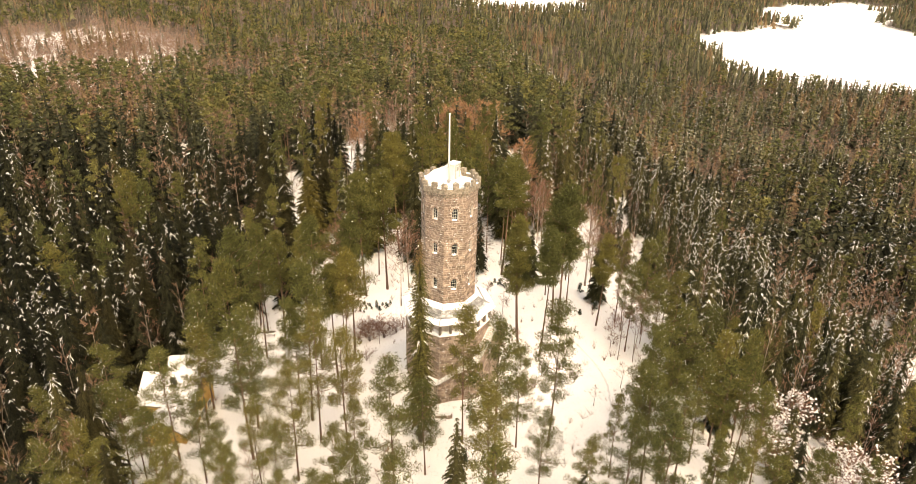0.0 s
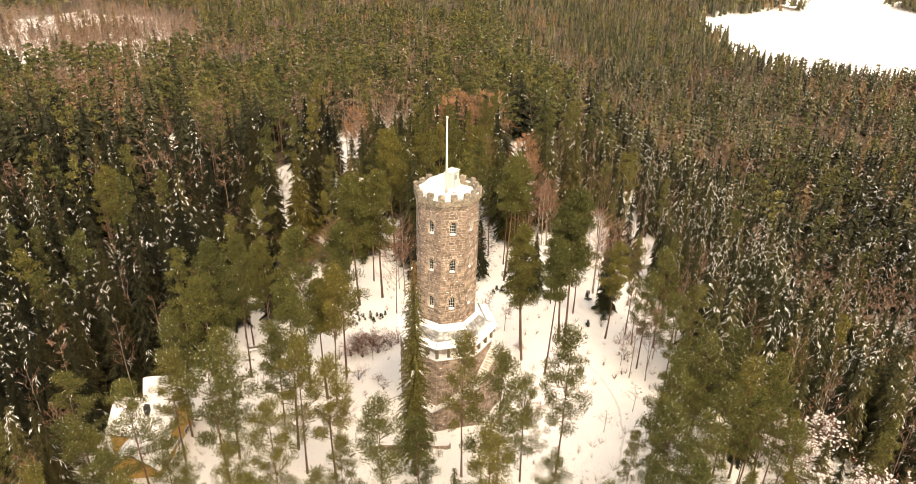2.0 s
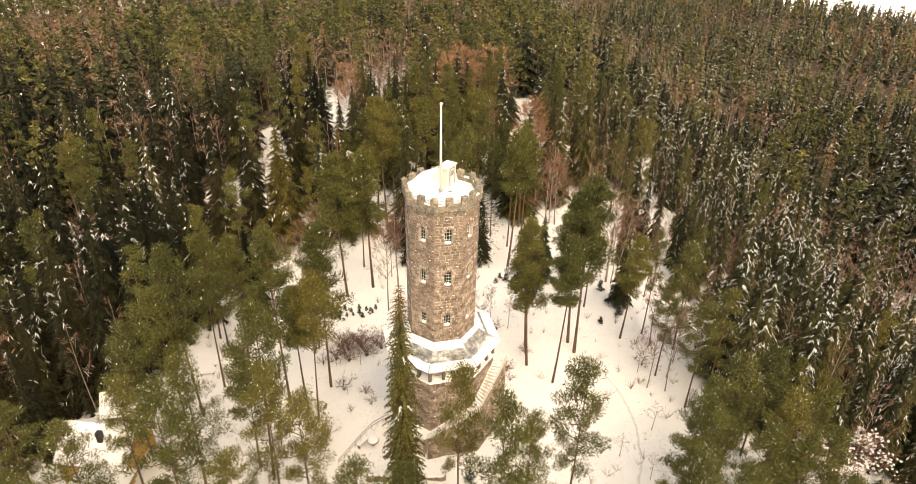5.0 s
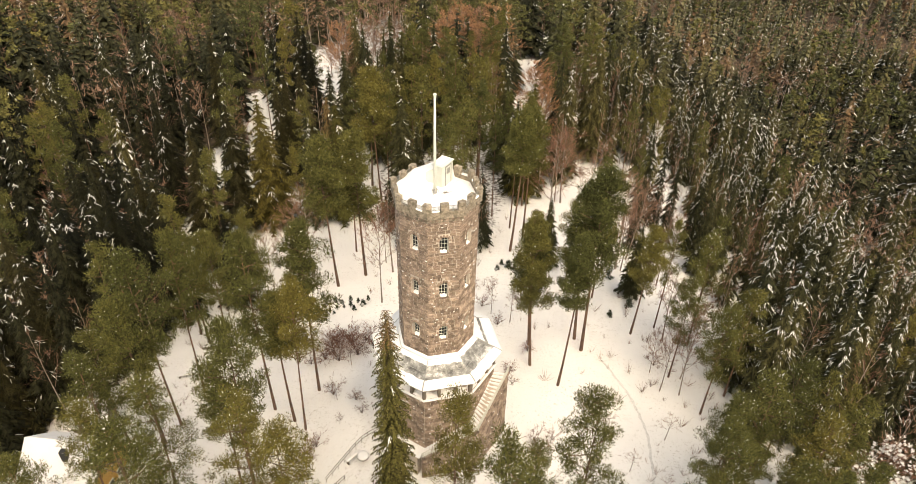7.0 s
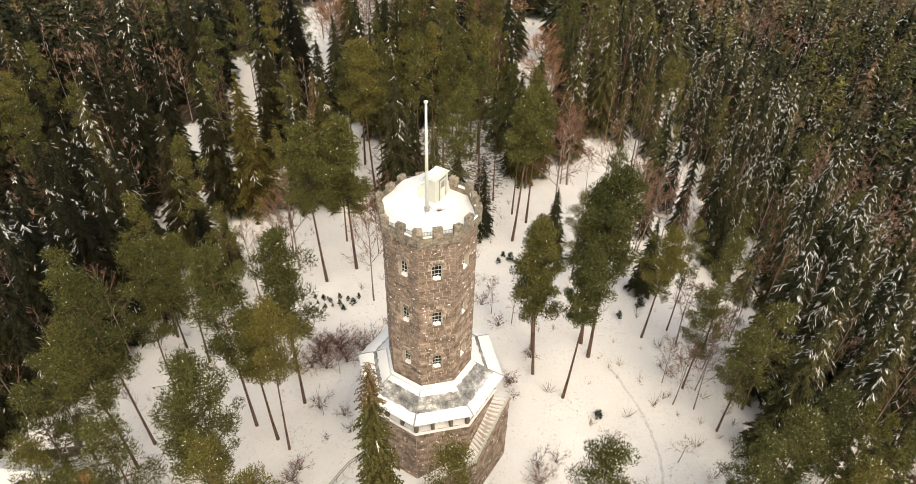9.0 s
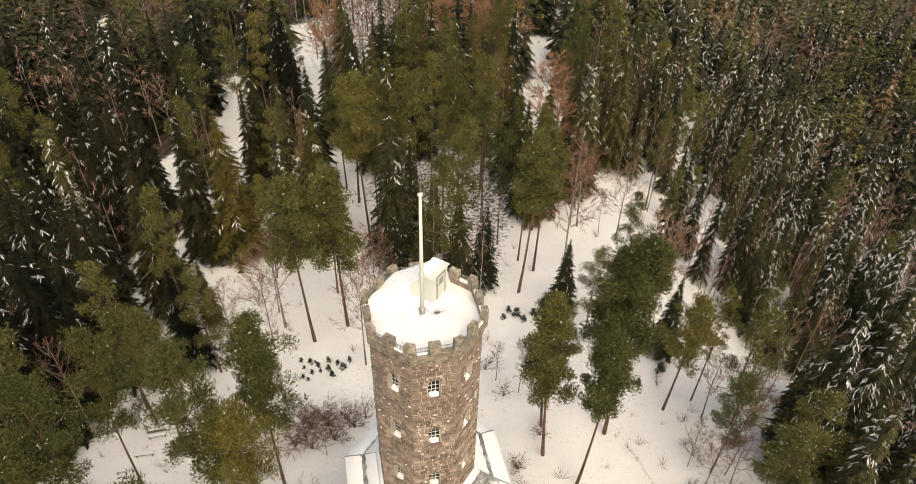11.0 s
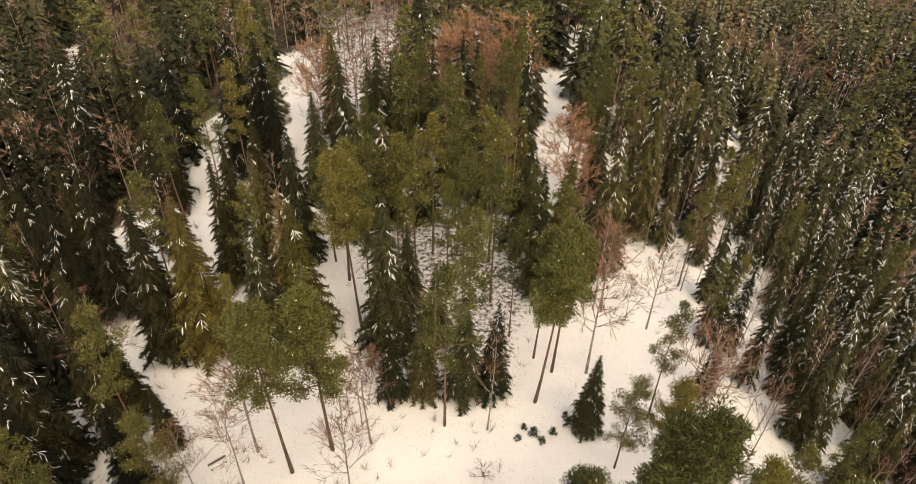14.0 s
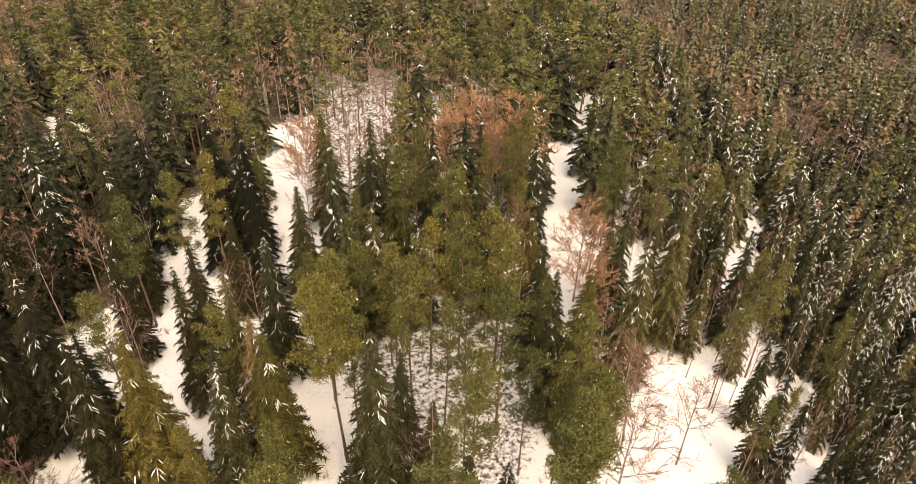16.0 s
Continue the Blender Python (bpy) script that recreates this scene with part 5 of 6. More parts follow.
def wood_band(p, rg, kd, near, whorls, per, sprays, skirts, sides, pl, pn, ps, tw, hh, far=False):
    broad = (0.88, 1.25) if near else (1.2, 1.75)
    h = rg.uniform(*hh, len(p))
    h = h * np.where((p[:, 1] < 80) | thin_wood(p[:, 0], p[:, 1]), 0.8, 1.0)
    for key, name, snow, txt in ((0, "spruce_wood", 0.07, "dense wood of dark spruces"), (1, "snowy_spruce_wood", 0.42, "dense wood of snow-dusted spruces"), (4, "withered_wood", 0.1, "scattered withered conifers")):
        for var in range(2):
            sel = np.flatnonzero(kd == key)[var::2]
            if len(sel):
                T = spire(skirts, sides, 3.6 if whorls else 2.7, 150 + var)
                idx = np.zeros(len(T), dtype=int)
                if whorls:
                    B, b_idx = spruce_crown(20, 2.9 if near else 3.1, whorls, per, sprays, 100 + var + 10 * key, (snow if near else 0.75 * snow) if whorls > 10 else 0.25 * snow, droop=0.5 if sprays else 0.75, taper=0.70)
                    T, idx = np.concatenate([T * np.array((0.32, 0.32, 0.97)), B]), np.concatenate([idx, b_idx])
                # tint falls westward, putting shade into the needles, and slightly south-east
                spread(name, [RUST_FAR if key == 4 else FROSTED_HAZED if far and key == 1 else SPRUCE_HAZED if far else FROSTED_FAR if key == 1 and not near else SPRUCE_SHADE_TINT if near else SPRUCE_FAR, SNOW], T, idx, p[sel], h[sel], rg, txt, rg.rand(len(sel)) * (1 - 0.75 * smoothstep(-p[sel, 0], 28, 44) * (1 - smoothstep(p[sel, 1], 190, 250)) - 0.25 * smoothstep(p[sel, 0], 20, 40) * smoothstep(p[sel, 1], 80, 88) * (1 - smoothstep(p[sel, 1], 104, 120))), broad)
    sel = np.flatnonzero(kd == 2)
    if len(sel):
        T, idx, _ = pine_crown(20, 2.7, 0.45, pl, 2, pn, ps, 131, 0.0, 0.24)
        T, idx = stems(T, idx, 17, 0.2, 2)
        spread("pine_wood", [PINE_FAR, SNOW, PINE_BARK], T, idx, p[sel], h[sel], rg, "wood of olive-green pines", rg.rand(len(sel)), broad)
    sel = np.flatnonzero(kd == 3)
    if len(sel):
        T, _ = bare_crown(20, 2.9, 0.25, 8 if tw > 100 else 4 if tw > 20 else 2, tw, 141, 0.095 * (180 / tw) ** 0.6)
        T, idx = stems(T, np.zeros(len(T), dtype=int), 17, 0.16, 1)
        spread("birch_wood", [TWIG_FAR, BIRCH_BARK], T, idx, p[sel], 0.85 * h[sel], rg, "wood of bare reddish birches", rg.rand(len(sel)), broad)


# the trees that stand nearest to the hilltop are things of their own
_p, _rg = scatter(-150, 150, 42, 186, 5.2, 7)
_e, _ = scatter(-14, 13, 120, 200, 5.6, 17)
_p = np.concatenate([_p[(np.abs(_p[:, 0]) > 15) | (_p[:, 1] < 118)], _e])
_p = _p[~((_p[:, 0] > 22) & (_p[:, 0] < 42) & (_p[:, 1] > 80) & (_p[:, 1] < 118) & (_rg.rand(len(_p)) < 0.5))]
_e, _ = scatter(40, 150, 42, 186, 4.3, 27)
_f, _ = scatter(27, 56, 106, 196, 3.5, 29)
_f = _f[thin_wood(_f[:, 0], _f[:, 1])]
_e = _e[(np.hypot((_e[:, 0] - 57) / 17, (_e[:, 1] - 73) / 16) > 1) | (np.arange(len(_e)) % 4 == 0)]
_p = np.concatenate([p for p in (_p[_p[:, 0] < 40], _e) for p in [p[~thin_wood(p[:, 0], p[:, 1])]]] + [_f])
_p = _p[np.argsort(np.hypot(_p[:, 0], _p[:, 1] - 118))]
_kd = kinds(_p, _rg)
_left = {0: 150, 1: 190, 2: 110, 3: 130, 4: 12}
_rest = []
for _i, ((_x, _y), _k) in enumerate(zip(_p, _kd)):
    if _left[int(_k)] <= 0:
        _rest.append(_i)
        continue
    _left[int(_k)] -= 1
    _set = (MID_SPRUCE, SNOW_SPRUCE, MID_PINE, MID_BIRCH, RUST_SPRUCE)[_k]
    # spruces of the west wood take the copy with shade in its colour
    if _k == 0:
        _set = SHADED_SPRUCE if _x < -30 else FINE_SPRUCE if math.hypot(_x, _y - 112) < 32 else MID_SPRUCE
    _h = (_pick.uniform(16, 25) if _x > -34 else _pick.uniform(19, 27)) if _k != 3 else _pick.uniform(14, 20)
    plant(_pick.choice(_set), _x, _y, _h * (0.8 if _y < 80 or thin_wood(_x, _y) else 1), _pick.uniform(0.8, 1.1) * (0.82 if thin_wood(_x, _y) else 1))
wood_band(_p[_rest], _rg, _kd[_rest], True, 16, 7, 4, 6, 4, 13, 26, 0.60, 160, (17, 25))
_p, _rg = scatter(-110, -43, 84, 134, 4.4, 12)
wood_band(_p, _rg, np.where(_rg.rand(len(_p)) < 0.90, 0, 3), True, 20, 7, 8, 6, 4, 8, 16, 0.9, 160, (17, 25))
_p, _rg = scatter(-280, 280, 186, 330, 5.9, 8)
_close = (np.abs(_p[:, 0]) < 85) & (_p[:, 1] < 248)
wood_band(_p[_close], _rg, kinds(_p[_close], _rg), False, 18, 7, 4, 4, 3, 12, 26, 0.52, 170, (15, 24))
wood_band(_p[~_close], _rg, kinds(_p[~_close], _rg), False, 16, 7, 1, 4, 3, 10, 14, 0.8, 150, (15, 24))
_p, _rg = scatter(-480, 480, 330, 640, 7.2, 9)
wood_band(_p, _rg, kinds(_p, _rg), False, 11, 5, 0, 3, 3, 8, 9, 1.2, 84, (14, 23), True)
_p, _rg = scatter(-480, -200, 400, 770, 4.4, 13)
_p = _p[birch_stand(_p[:, 0], _p[:, 1]) > 0.5]
wood_band(_p, _rg, np.where(_rg.rand(len(_p)) < 0.97, 3, 0), False, 10, 5, 0, 3, 3, 8, 9, 1.2, 48, (12, 19), True)
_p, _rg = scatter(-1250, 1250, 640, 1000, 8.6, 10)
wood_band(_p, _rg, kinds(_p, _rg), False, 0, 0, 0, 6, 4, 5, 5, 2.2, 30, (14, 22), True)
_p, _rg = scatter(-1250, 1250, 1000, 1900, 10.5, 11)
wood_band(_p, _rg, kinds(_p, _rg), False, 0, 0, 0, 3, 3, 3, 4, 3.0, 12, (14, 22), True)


# ---------- houses below the hill ----------
def gable_house(name, label, x, y, z, turn, w, d, wall, rise, wall_mat, windows=((0, 1, 1.1),), chimney=False):
    """Ridge along local x; the eaves run at y = +-d/2."""
    house = tagged(empty(name, x, y, z, turn), label, "house", "huts beside the hill")
    bm = bmesh.new()
    a, b = w / 2, d / 2
    lo = [bm.verts.new(p) for p in ((-a, -b, -1.5), (a, -b, -1.5), (a, b, -1.5), (-a, b, -1.5))]
    hi = [bm.verts.new(p) for p in ((-a, -b, wall), (a, -b, wall), (a, b, wall), (-a, b, wall))]
    r0, r1 = bm.verts.new((-a, 0, wall + rise)), bm.verts.new((a, 0, wall + rise))
    for f in ((lo[0], lo[1], hi[1], hi[0]), (lo[2], lo[3], hi[3], hi[2]), (lo[1], lo[2], hi[2], r1, hi[1]), (lo[3], lo[0], hi[0], r0, hi[3])):
        bm.faces.new(f)
    part("wall", bm, wall_mat, house)
    for k in range(int(w / 0.9) + 1):
        bm = bmesh.new()
        u = -a + w * k / int(w / 0.9)
        box(bm, u - 0.04, u + 0.04, -b - 0.03, -b + 0.02, -1.5, wall)
        part("batten", bm, wall_mat, house)
    o, e = 0.45, 0.4
    slope = rise / b
    for sg in (-1, 1):
        bm = bmesh.new()
        q = [(-a - o, 0, wall + rise), (a + o, 0, wall + rise), (a + o, sg * (b + e), wall - slope * e), (-a - o, sg * (b + e), wall - slope * e)]
        v = [bm.verts.new(p) for p in q] + [bm.verts.new((p[0], p[1], p[2] + 0.14)) for p in q]
        for f in ((0, 1, 2, 3), (4, 5, 6, 7), (0, 1, 5, 4), (1, 2, 6, 5), (2, 3, 7, 6), (3, 0, 4, 7)):
            bm.faces.new([v[i] for i in f])
        bmesh.ops.recalc_face_normals(bm, faces=bm.faces[:])
        roof = part("roof", bm, GREY_WOOD, house)
        bm = bmesh.new()
        g = []
        for i in range(9):
            row = []
            for j in range(6):
                s, t = i / 8, j / 5
                px = (-a - o + 0.04) + (w + 2 * o - 0.08) * s
                lift = 0.14 + 0.26 * (0.85 + 0.15 * math.sin(5 * s + 3 * t + x)) * (0.25 if i in (0, 8) or j == 5 else 1)
                row.append(bm.verts.new((px, sg * (b + e) * t, wall + rise - slope * (b + e) * t + lift)))
            g.append(row)
        for i in range(8):
            for j in range(5):
                bm.faces.new((g[i][j], g[i + 1][j], g[i + 1][j + 1], g[i][j + 1]))
        bmesh.ops.recalc_face_normals(bm, faces=bm.faces[:])
        part("roof_snow", bm, SNOW, roof, "thick snow on the roof", True)
    for side, k, hw in windows:
        # side 0: the long front wall; side 1: the gable
        m = pose(k, -b - 0.02, 0) if side == 0 else pose(a + 0.02, k, 0, 0, 0, 90)
        bm = bmesh.new()
        for p in ((-hw, -hw + 0.08, 0.9, 2.1), (hw - 0.08, hw, 0.9, 2.1), (-0.03, 0.03, 0.9, 2.1), (-hw, hw, 0.88, 0.96), (-hw, hw, 2.04, 2.12), (-hw, hw, 1.48, 1.52)):
            box(bm, p[0], p[1], -0.05, 0.03, p[2], p[3], m)
        win = part("window", bm, WHITE_PAINT, house)
        bm = bmesh.new()
        box(bm, -hw + 0.06, hw - 0.06, -0.02, 0.0, 0.95, 2.06, m)
        part("pane", bm, GLASS, win)
    if chimney:
        bm = bmesh.new()
        box(bm, 0.4, 1.0, -1.6, -1.0, wall + 0.2, wall + rise + 0.35)
        part("chimney", bm, IRON, house, "short black chimney")
    return house


gable_house("cabin", "ochre board cabin with thick snow on its roof", -40.5, 79.2, -1.2, -5, 8.0, 6.2, 4.3, 2.9, OCHRE, ((1, -0.9, 0.7), (1, 1.2, 0.6), (0, 2.0, 0.6)), True)
gable_house("porch_cabin", "small ochre cabin with barred window under snow", -39.6, 74.2, -1.4, 88, 4.6, 6.0, 3.0, 2.2, OCHRE, ((0, 0.0, 0.8),))
gable_house("shed", "grey wooden shed with a steep snowy roof", -42.3, 86.8, -0.6, 12, 3.6, 3.6, 2.5, 2.0, GREY_WOOD, ((0, 0.6, 0.45),))


# ---------- terrace, rails, benches ----------
def rail_fence(label, pts, step=1.1):
    fence = tagged(empty("handrail", *pts[0], hgt(*pts[0])), label, "railing")
    inv = fence.matrix_basis.inverted()
    P = lambda x, y, z: inv @ Vector((x, y, hgt(x, y) + z))
    for (x0, y0), (x1, y1) in zip(pts, pts[1:]):
        n = max(2, int(math.hypot(x1 - x0, y1 - y0) / step))
        line = [(x0 + (x1 - x0) * i / n, y0 + (y1 - y0) * i / n) for i in range(n + 1)]
        for z in (0.55, 1.0):
            bm = bmesh.new()
            tube(bm, [P(x, y, z) for x, y in line], [0.035] * (n + 1), 5)
            part("rail", bm, GREY_WOOD, fence)
        for x, y in line:
            bm = bmesh.new()
            tube(bm, [P(x, y, -0.2), P(x, y, 1.0)], [0.03, 0.03], 5)
            part("post", bm, GREY_WOOD, fence)
    return fence


rail_fence("grey handrail along the snowy terrace", [(-7.7, 84.8), (-9.7, 83.3), (-13.1, 79.0)], 0.8)
rail_fence("short grey handrail at the top of the steps", [(-12.6, 77.6), (-11.0, 78.9)], 0.7)


def snow_cap(bm, x0, x1, y0, y1, z, h):
    g = [[bm.verts.new((x0 + (x1 - x0) * i / 6, y0 + (y1 - y0) * j / 4, z + h * math.sin(math.pi * (0.12 + 0.76 * i / 6)) ** 0.4 * math.sin(math.pi * (0.12 + 0.76 * j / 4)) ** 0.4 * (0 if i in (0, 6) or j in (0, 4) else 1))) for j in range(5)] for i in range(7)]
    for i in range(6):
        for j in range(4):
            bm.faces.new((g[i][j], g[i + 1][j], g[i + 1][j + 1], g[i][j + 1]))


def bench(x, y, turn, back=False):
    b = tagged(empty("bench", x, y, hgt(x, y) - 0.05, turn), "grey wooden bench half buried in snow", "bench", "benches on the hilltop")
    bm = bmesh.new()
    box(bm, -1.0, 1.0, -0.22, 0.22, 0.42, 0.48)
    bmesh.ops.bevel(bm, geom=bm.edges[:], offset=0.012, segments=1, affect="EDGES")
    part("seat", bm, GREY_WOOD, b)
    for u in (-0.8, 0.8):
        bm = bmesh.new()
        box(bm, u - 0.06, u + 0.06, -0.18, 0.18, -0.2, 0.42)
        part("leg", bm, GREY_WOOD, b)
    if back:
        bm = bmesh.new()
        box(bm, -1.0, 1.0, 0.22, 0.27, 0.6, 0.95)
        part("backrest", bm, GREY_WOOD, b)
    bm = bmesh.new()
    snow_cap(bm, -0.98, 0.98, -0.21, 0.21, 0.482, 0.16)
    part("snow_cap", bm, SNOW, b, "pillow of snow", True)


bench(-10.4, 81.4, 50)
bench(-32.4, 99.0, 15, True)
bench(-32.9, 96.6, 10)
bench(-34.2, 94.6, 15)
bench(-25.8, 114.6, 40, True)

table = tagged(empty("round_table", -9.2, 81.0, hgt(-9.2, 81.0)), "round table under a thick disc of snow", "table")
bm = bmesh.new()
tube(bm, [(0, 0, -0.2), (0, 0, 0.68)], [0.12, 0.12], 10)
part("pedestal", bm, GREY_WOOD, table)
bm = bmesh.new()
tube(bm, [(0, 0, 0.68), (0, 0, 0.75)], [0.68, 0.68], 24)
part("tabletop", bm, GREY_WOOD, table)
bm = bmesh.new()
tube(bm, [(0, 0, 0.752), (0, 0, 0.92), (0, 0, 0.98)], [0.66, 0.62, 0.40], 24)
part("snow_cap", bm, SNOW, table, "disc of snow", True)

# low terrace wall in front of the tower, snow on its top
terrace = tagged(empty("terrace_wall", -5.0, 76.4, hgt(-5, 76.4)), "low dark stone wall with snow along its top", "wall")
for i in range(12):
    for j in range(2):
        bm = bmesh.new()
        u = -4.4 + 0.74 * i + 0.3 * j
        box(bm, u + 0.02, u + 0.70, -0.28, 0.28, -0.5 + 0.52 * j, 0.0 + 0.52 * j)
        bmesh.ops.bevel(bm, geom=bm.edges[:], offset=0.05, segments=1, affect="EDGES")
        part("stone", bm, GRANITE, terrace)
bm = bmesh.new()
snow_cap(bm, -4.3, 4.7, -0.26, 0.26, 0.5, 0.22)
part("snow_cap", bm, SNOW, terrace, "", True)
steps = tagged(empty("stairway", -12.9, 76.6, hgt(-12.9, 76.6), 40), "wooden steps down the slope under trodden snow", "steps")
for i in range(8):
    bm = bmesh.new()
    box(bm, -0.9, 0.9, -0.36 * i - 0.34, -0.36 * i, -0.13 * i - 0.6, -0.13 * i + 0.12)
    bmesh.ops.bevel(bm, geom=bm.edges[:], offset=0.03, segments=1, affect="EDGES")
    part("step", bm, GREY_WOOD, steps)

# trodden track over the snow on the east side
TRACK = mottled("trodden_snow", (0.62, 0.61, 0.60), (0.80, 0.79, 0.78), 3.0, 0.9, 9.0, 0.6, 0.05)
_way = [(20.5, 99.5), (22.6, 95.2), (23.9, 90.4), (24.1, 85.1), (23.4, 80.4), (21.6, 75.0), (19.6, 70.0)]
bm = bmesh.new()
_row = []
for i in range(61):
    f = i / 60 * (len(_way) - 1)
    k = min(int(f), len(_way) - 2)
    p, q = Vector(_way[k]), Vector(_way[k + 1])
    c = p.lerp(q, f - k)
    d = (q - p).normalized()
    w = 0.16 + 0.05 * math.sin(i * 2.2)
    off = 0.10 * math.sin(i * 0.55) + 0.05 * math.sin(i * 1.7)
    l, r = (c.x - d.y * (w + off), c.y + d.x * (w + off)), (c.x + d.y * (w - off), c.y - d.x * (w - off))
    _row.append((bm.verts.new((*l, hgt(*l) + 0.05)), bm.verts.new((*r, hgt(*r) + 0.05))))
for a, b in zip(_row, _row[1:]):
    bm.faces.new((a[0], a[1], b[1], b[0]))
tagged(part("path", bm, TRACK), "narrow trodden track in the snow", "path", kind="structure")


# ---------- shrubs and saplings on the open ground ----------
def make_shrub(h, r, seed, label, stems_n=9, kids=(5, 4, 4)):
    """A fan of stems from one root that fork into fine twigs."""
    T, ends = fork_crown(h * 0.75, r * 0.75, 0.02, stems_n, kids, seed, 0.018)
    T[:, :, 2] *= 0.9
    stems_bm = bmesh.new()
    for s, e in ends:
        tube(stems_bm, [(0, 0, -0.1), Vector(s).lerp(Vector(e), 0.5) * 0.8, Vector(e) * 0.9], [0.02, 0.013, 0.005], 4, False)
    root = empty("shrub")
    part("stem", stems_bm, BARK, root)
    c = new("crown", tri_mesh("crown", T, [TWIG]))
    c.parent = root
    return tagged(root, label, "shrub")


def make_sapling(seed, label):
    """A small ragged mound of needles, 20 units tall, to be scaled down."""
    rg = rng_of(seed)
    tris = []
    for k in range(22):
        a, f = rg.uniform(0, 6.28), rg.rand()
        q = 7.5 * (1 - f) ** 0.7 * rg.uniform(0.3, 1.0)
        tufts(tris, rg, np.array((q * math.cos(a), q * math.sin(a), 1.5 + 16 * f)), 2.6, 26, 3.6, 0.7, 0.10)
    T = np.concatenate(tris)
    idx = (rg.rand(len(T)) < 0.10).astype(int)
    bm, _ = trunk_bm(18, 0.4, 0.3, 5, seed)
    return finish_tree("sapling", label, bm, BARK, tri_mesh("crown", T, [SAPLING_GREEN, SNOW], idx), "sapling")


SAPLING_GREEN = foliage("sapling_needles", (0.030, 0.045, 0.030), (0.045, 0.058, 0.034), (0.060, 0.066, 0.030))
SHRUBS = [make_shrub(1.8, 1.1, 301, "bare reddish shrub standing in the snow"), make_shrub(2.4, 1.4, 302, "leafless bush with a tangle of fine twigs"), make_shrub(1.3, 0.9, 303, "low bare shrub half buried in snow")]
RED_SHRUB = make_shrub(2.2, 1.5, 305, "dense reddish-brown bush of fine bare twigs", 16, (6, 6, 4))
SAPLINGS = [make_sapling(311 + k, "young spruce sapling standing in the snow") for k in range(3)]
PROTOTYPES += SAPLINGS
_seen = set()


def bush(proto, x, y, s):
    m = pose(x, y, hgt(x, y) - 0.03, 0, 0, _pick.uniform(0, 360)) @ Matrix.Diagonal((s, s, 0.8 * s, 1))
    if proto in _seen:
        copy_thing(proto, m @ Matrix.Diagonal((*(1 / v for v in proto.scale), 1)))
    else:
        _seen.add(proto)
        proto.matrix_basis = m


for _i, (_x, _y, _s) in enumerate(((-15.9, 99.6, 1.9), (-14.2, 102.1, 1.7), (-11.8, 102.3, 1.6), (-14.6, 92.0, 1.5), (-10.3, 87.8, 0.9), (-12.9, 87.3, 0.8), (-15.2, 83.9, 1.3), (-9.5, 102.4, 1.6),
                                  (7.5, 96.2, 1.2), (8.0, 93.5, 0.9), (19.3, 88.8, 1.3), (10.2, 84.6, 1.7), (12.4, 85.6, 1.2), (27.4, 99.0, 1.4), (6.6, 106.5, 1.6), (4.4, 110.5, 1.5), (-18.5, 97.5, 1.2), (-8.0, 106.0, 1.2),
                                  (3.0, 114.5, 1.4), (9.5, 112.0, 1.0), (-20.0, 106.0, 1.3))):
    bush(SHRUBS[_i % 3], _x, _y, _s)
for _i, (_x, _y) in enumerate([(10.2, 82.5), (-15.8, 82.6), (-16.4, 101.3), (-11.4, 90.3), (7.7, 95.9), (10.6, 100.9)]):
    bush(RED_SHRUB, _x, _y, (1.15, 1.0, 1.2, 0.7, 0.8, 0.8)[_i])
for _i, (_x, _y, _s) in enumerate(((-15.4, 100.6, 1.5), (-13.6, 101.2, 1.5), (-12.6, 99.4, 1.2), (-10.6, 101.2, 1.3), (-16.8, 98.4, 1.3), (-14.9, 98.2, 1.2))):
    bush(RED_SHRUB, _x, _y, _s)
for _x, _y, _h in ((-13.1, 97.4, 4.6), (-11.3, 101.8, 3.6), (8.4, 107.0, 6.0), (-13.9, 90.9, 3.4), (21.0, 82.0, 4.0), (26.0, 86.5, 5.0), (24.0, 78.5, 4.2)):
    plant(MID_BIRCH[int(_h * 10) % 2], _x, _y, _h, 1.7)
for _i, (_x, _y, _h) in enumerate(((-14.0, 110.2, 0.9), (-18.0, 109.4, 0.7), (-15.9, 108.9, 0.7), (-16.8, 110.3, 0.6), (17.9, 92.2, 1.6), (7.6, 120.6, 1.3), (8.7, 119.8, 1.8), (26.7, 115.1, 2.4), (26.3, 110.8, 2.0), (12.6, 122.5, 1.2), 
                                  (24.5, 118.0, 2.2), (23.0, 108.5, 1.5), (-17.2, 107.6, 0.7), (1.5, 69.5, 2.6), (2.6, 76.3, 2.2), (-15.2, 110.6, 1.0), (-15.0, 109.2, 1.1), (-16.3, 109.7, 1.0), (-17.4, 110.2, 1.1),
                                  (-16.9, 108.6, 0.9), (-14.4, 108.3, 1.2), (-13.2, 109.5, 1.3), (-18.6, 110.4, 0.9), (-17.9, 108.0, 0.8), (-12.6, 110.8, 1.0), (9.6, 118.9, 1.4), (10.9, 120.1, 1.6), (6.9, 119.2, 1.2))):
    plant(SAPLINGS[_i % 3], _x, _y, _h)

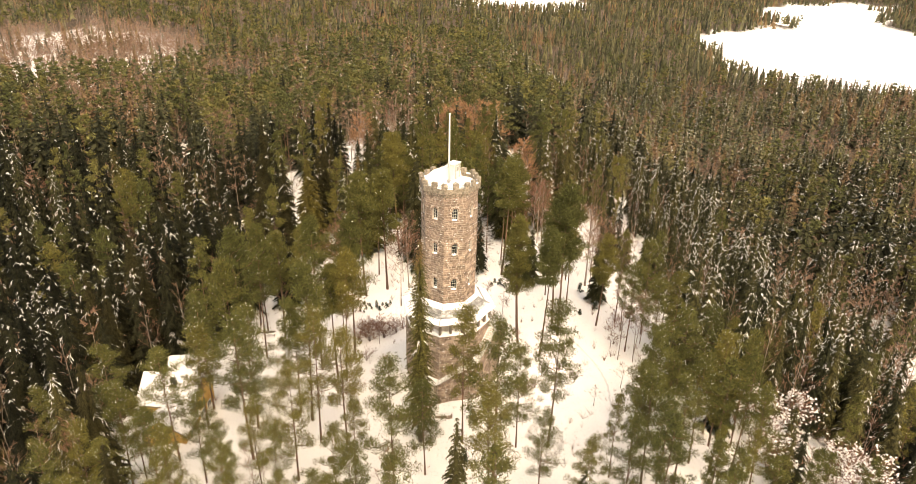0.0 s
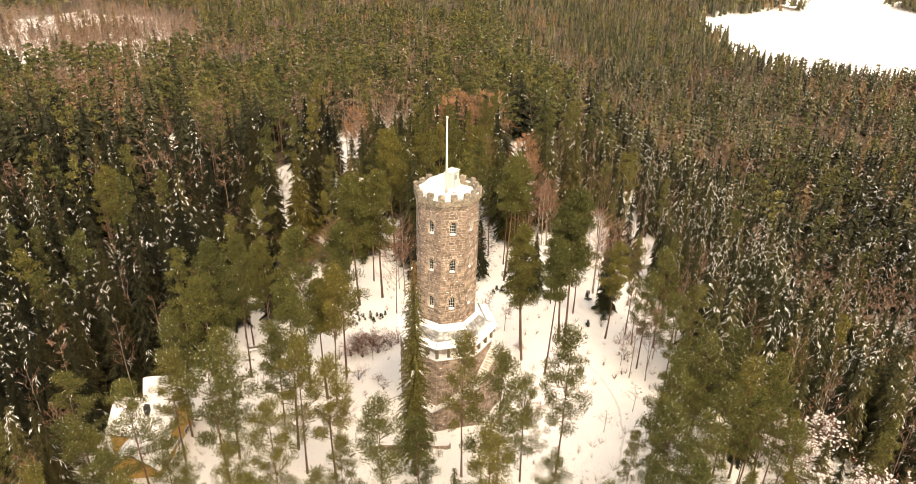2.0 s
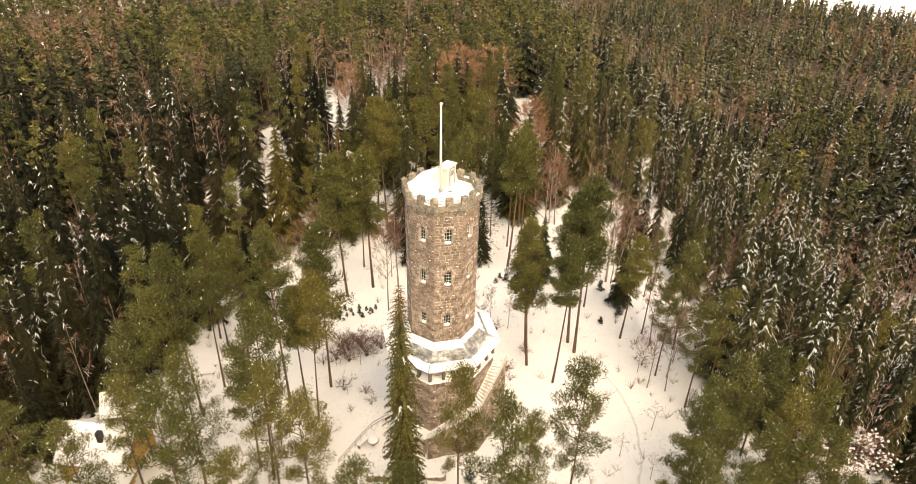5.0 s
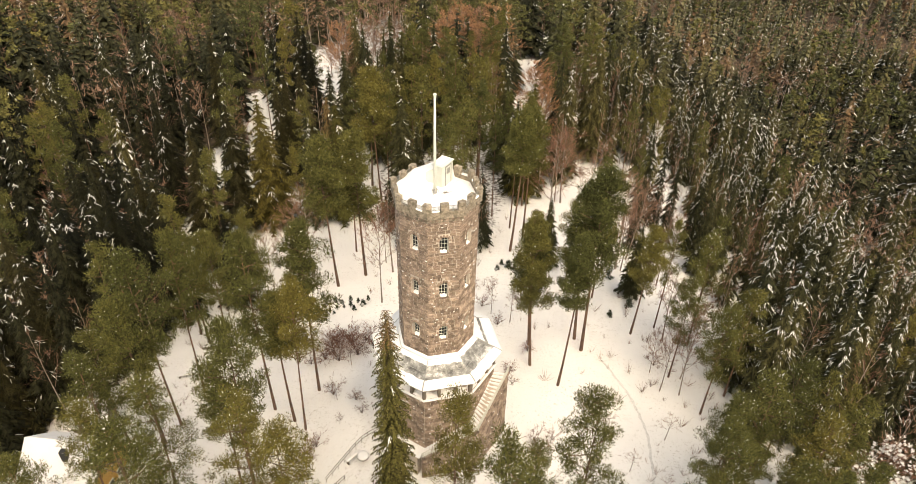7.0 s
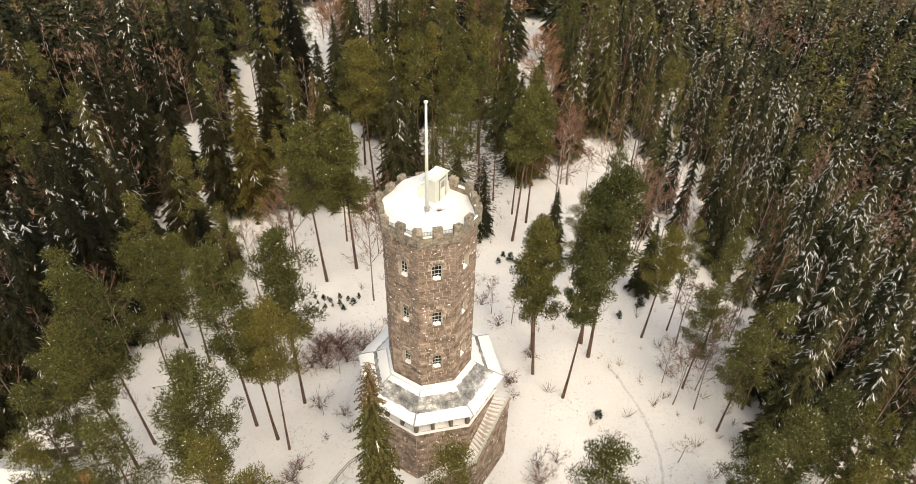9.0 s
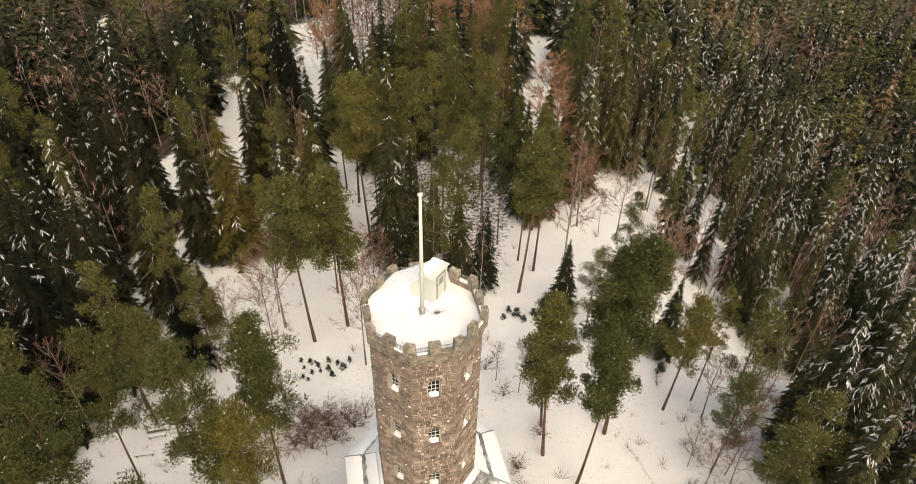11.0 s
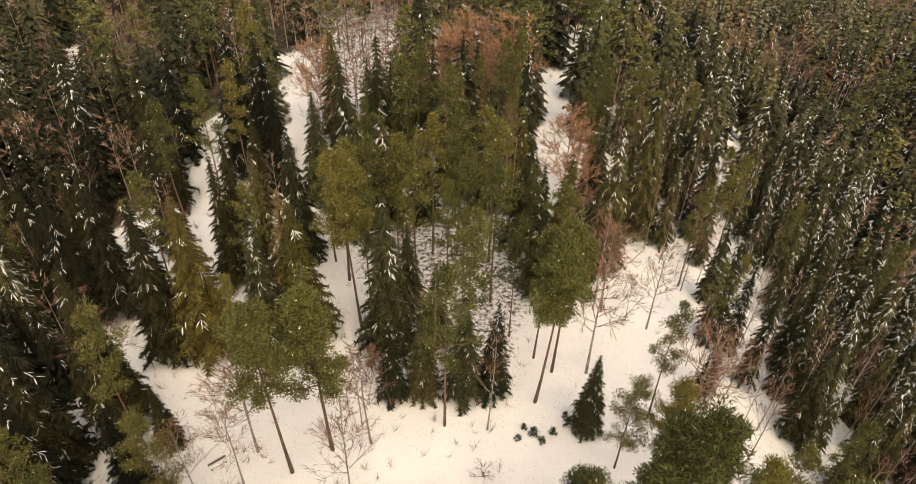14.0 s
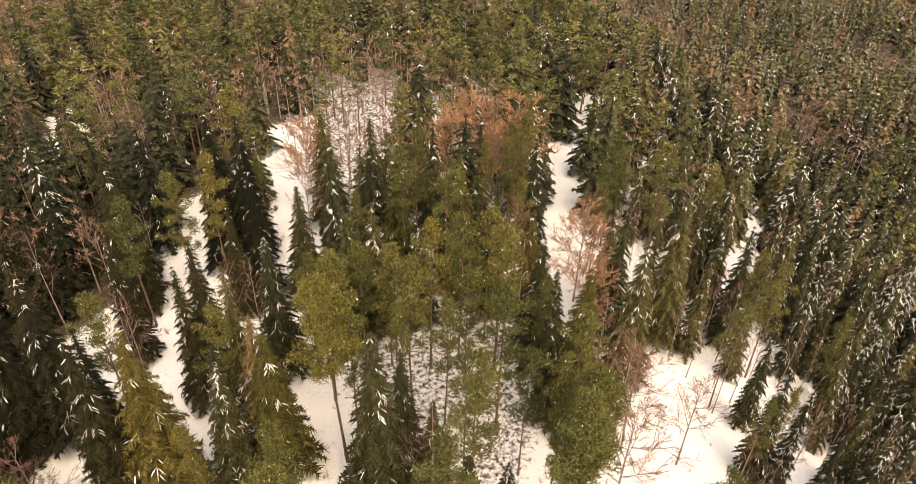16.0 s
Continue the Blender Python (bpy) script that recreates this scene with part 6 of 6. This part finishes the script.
# a thicket of young broadleaves under clotted snow, low on the south-east slope
def make_laden(seed):
    """A many-stemmed young tree, 20 units tall; its bare twigs carry clots of snow."""
    T, ends = fork_crown(19, 6.5, 0.06, 12, (5, 4, 3), seed, 0.12)
    rg = rng_of(seed + 1)
    clots = []
    for k in rg.randint(0, len(T), 130):
        tufts(clots, rg, T[k, 2], rg.uniform(0.15, 0.42), 8, 0.6, 0.6, 0.34)
    C = np.concatenate(clots)
    idx = np.concatenate([np.zeros(len(T), dtype=int), np.ones(len(C), dtype=int)])
    bm, _ = trunk_bm(15, 0.22, 0.4, 5, seed)
    limb_tubes(bm, ends, 0.10)
    return finish_tree("young_tree", "leafless young tree with clots of snow on its twigs", bm, BARK, tri_mesh("crown", np.concatenate([T, C]), [TWIG, SNOW], idx), "tree", "snow-laden thicket on the slope")


LADEN = [make_laden(331 + k) for k in range(3)]
_lr = random.Random(21)
for _i in range(46):
    plant(LADEN[_i % 3], 42 + 30 * _lr.random(), 58 + 30 * _lr.random(), _lr.uniform(5, 9), _lr.uniform(0.9, 1.4))

# shoots and seedlings scattered over the open ground and the lanes
_rg = rng_of(401)
_q = np.stack([_rg.uniform(-60, 60, 5200), _rg.uniform(60, 235, 5200)], 1)
_o = open_ground(_q[:, 0], _q[:, 1])
_thin = (_o < 1.25) & (_rg.rand(len(_q)) < 0.06 + 0.6 * smoothstep(_o, 0.3, 1.0)) & (np.hypot(_q[:, 0] - TX, _q[:, 1] - TY) > 12)
_q = _q[_thin]
_T = []
for _k in range(16):
    _a, _b = _rg.uniform(0, 6.28), _rg.uniform(0.2, 0.9)
    _d = np.array((math.cos(_a) * _b, math.sin(_a) * _b, 1.0))
    _w = np.array((-math.sin(_a), math.cos(_a), 0)) * 0.25
    _T.append((_d * 6 * _rg.rand() - _w, _d * 6 * _rg.rand() + _w, _d * _rg.uniform(10, 20)))
spread("undergrowth", [TWIG_FAR], np.array(_T), np.zeros(len(_T), dtype=int), _q, _rg.uniform(0.5, 1.8, len(_q)), _rg, "bare shoots and twigs poking out of the snow", _rg.rand(len(_q)))

for _o in PROTOTYPES:
    if _o not in _used:
        for _c in list(_o.children_recursive) + [_o]:
            bpy.data.objects.remove(_c)
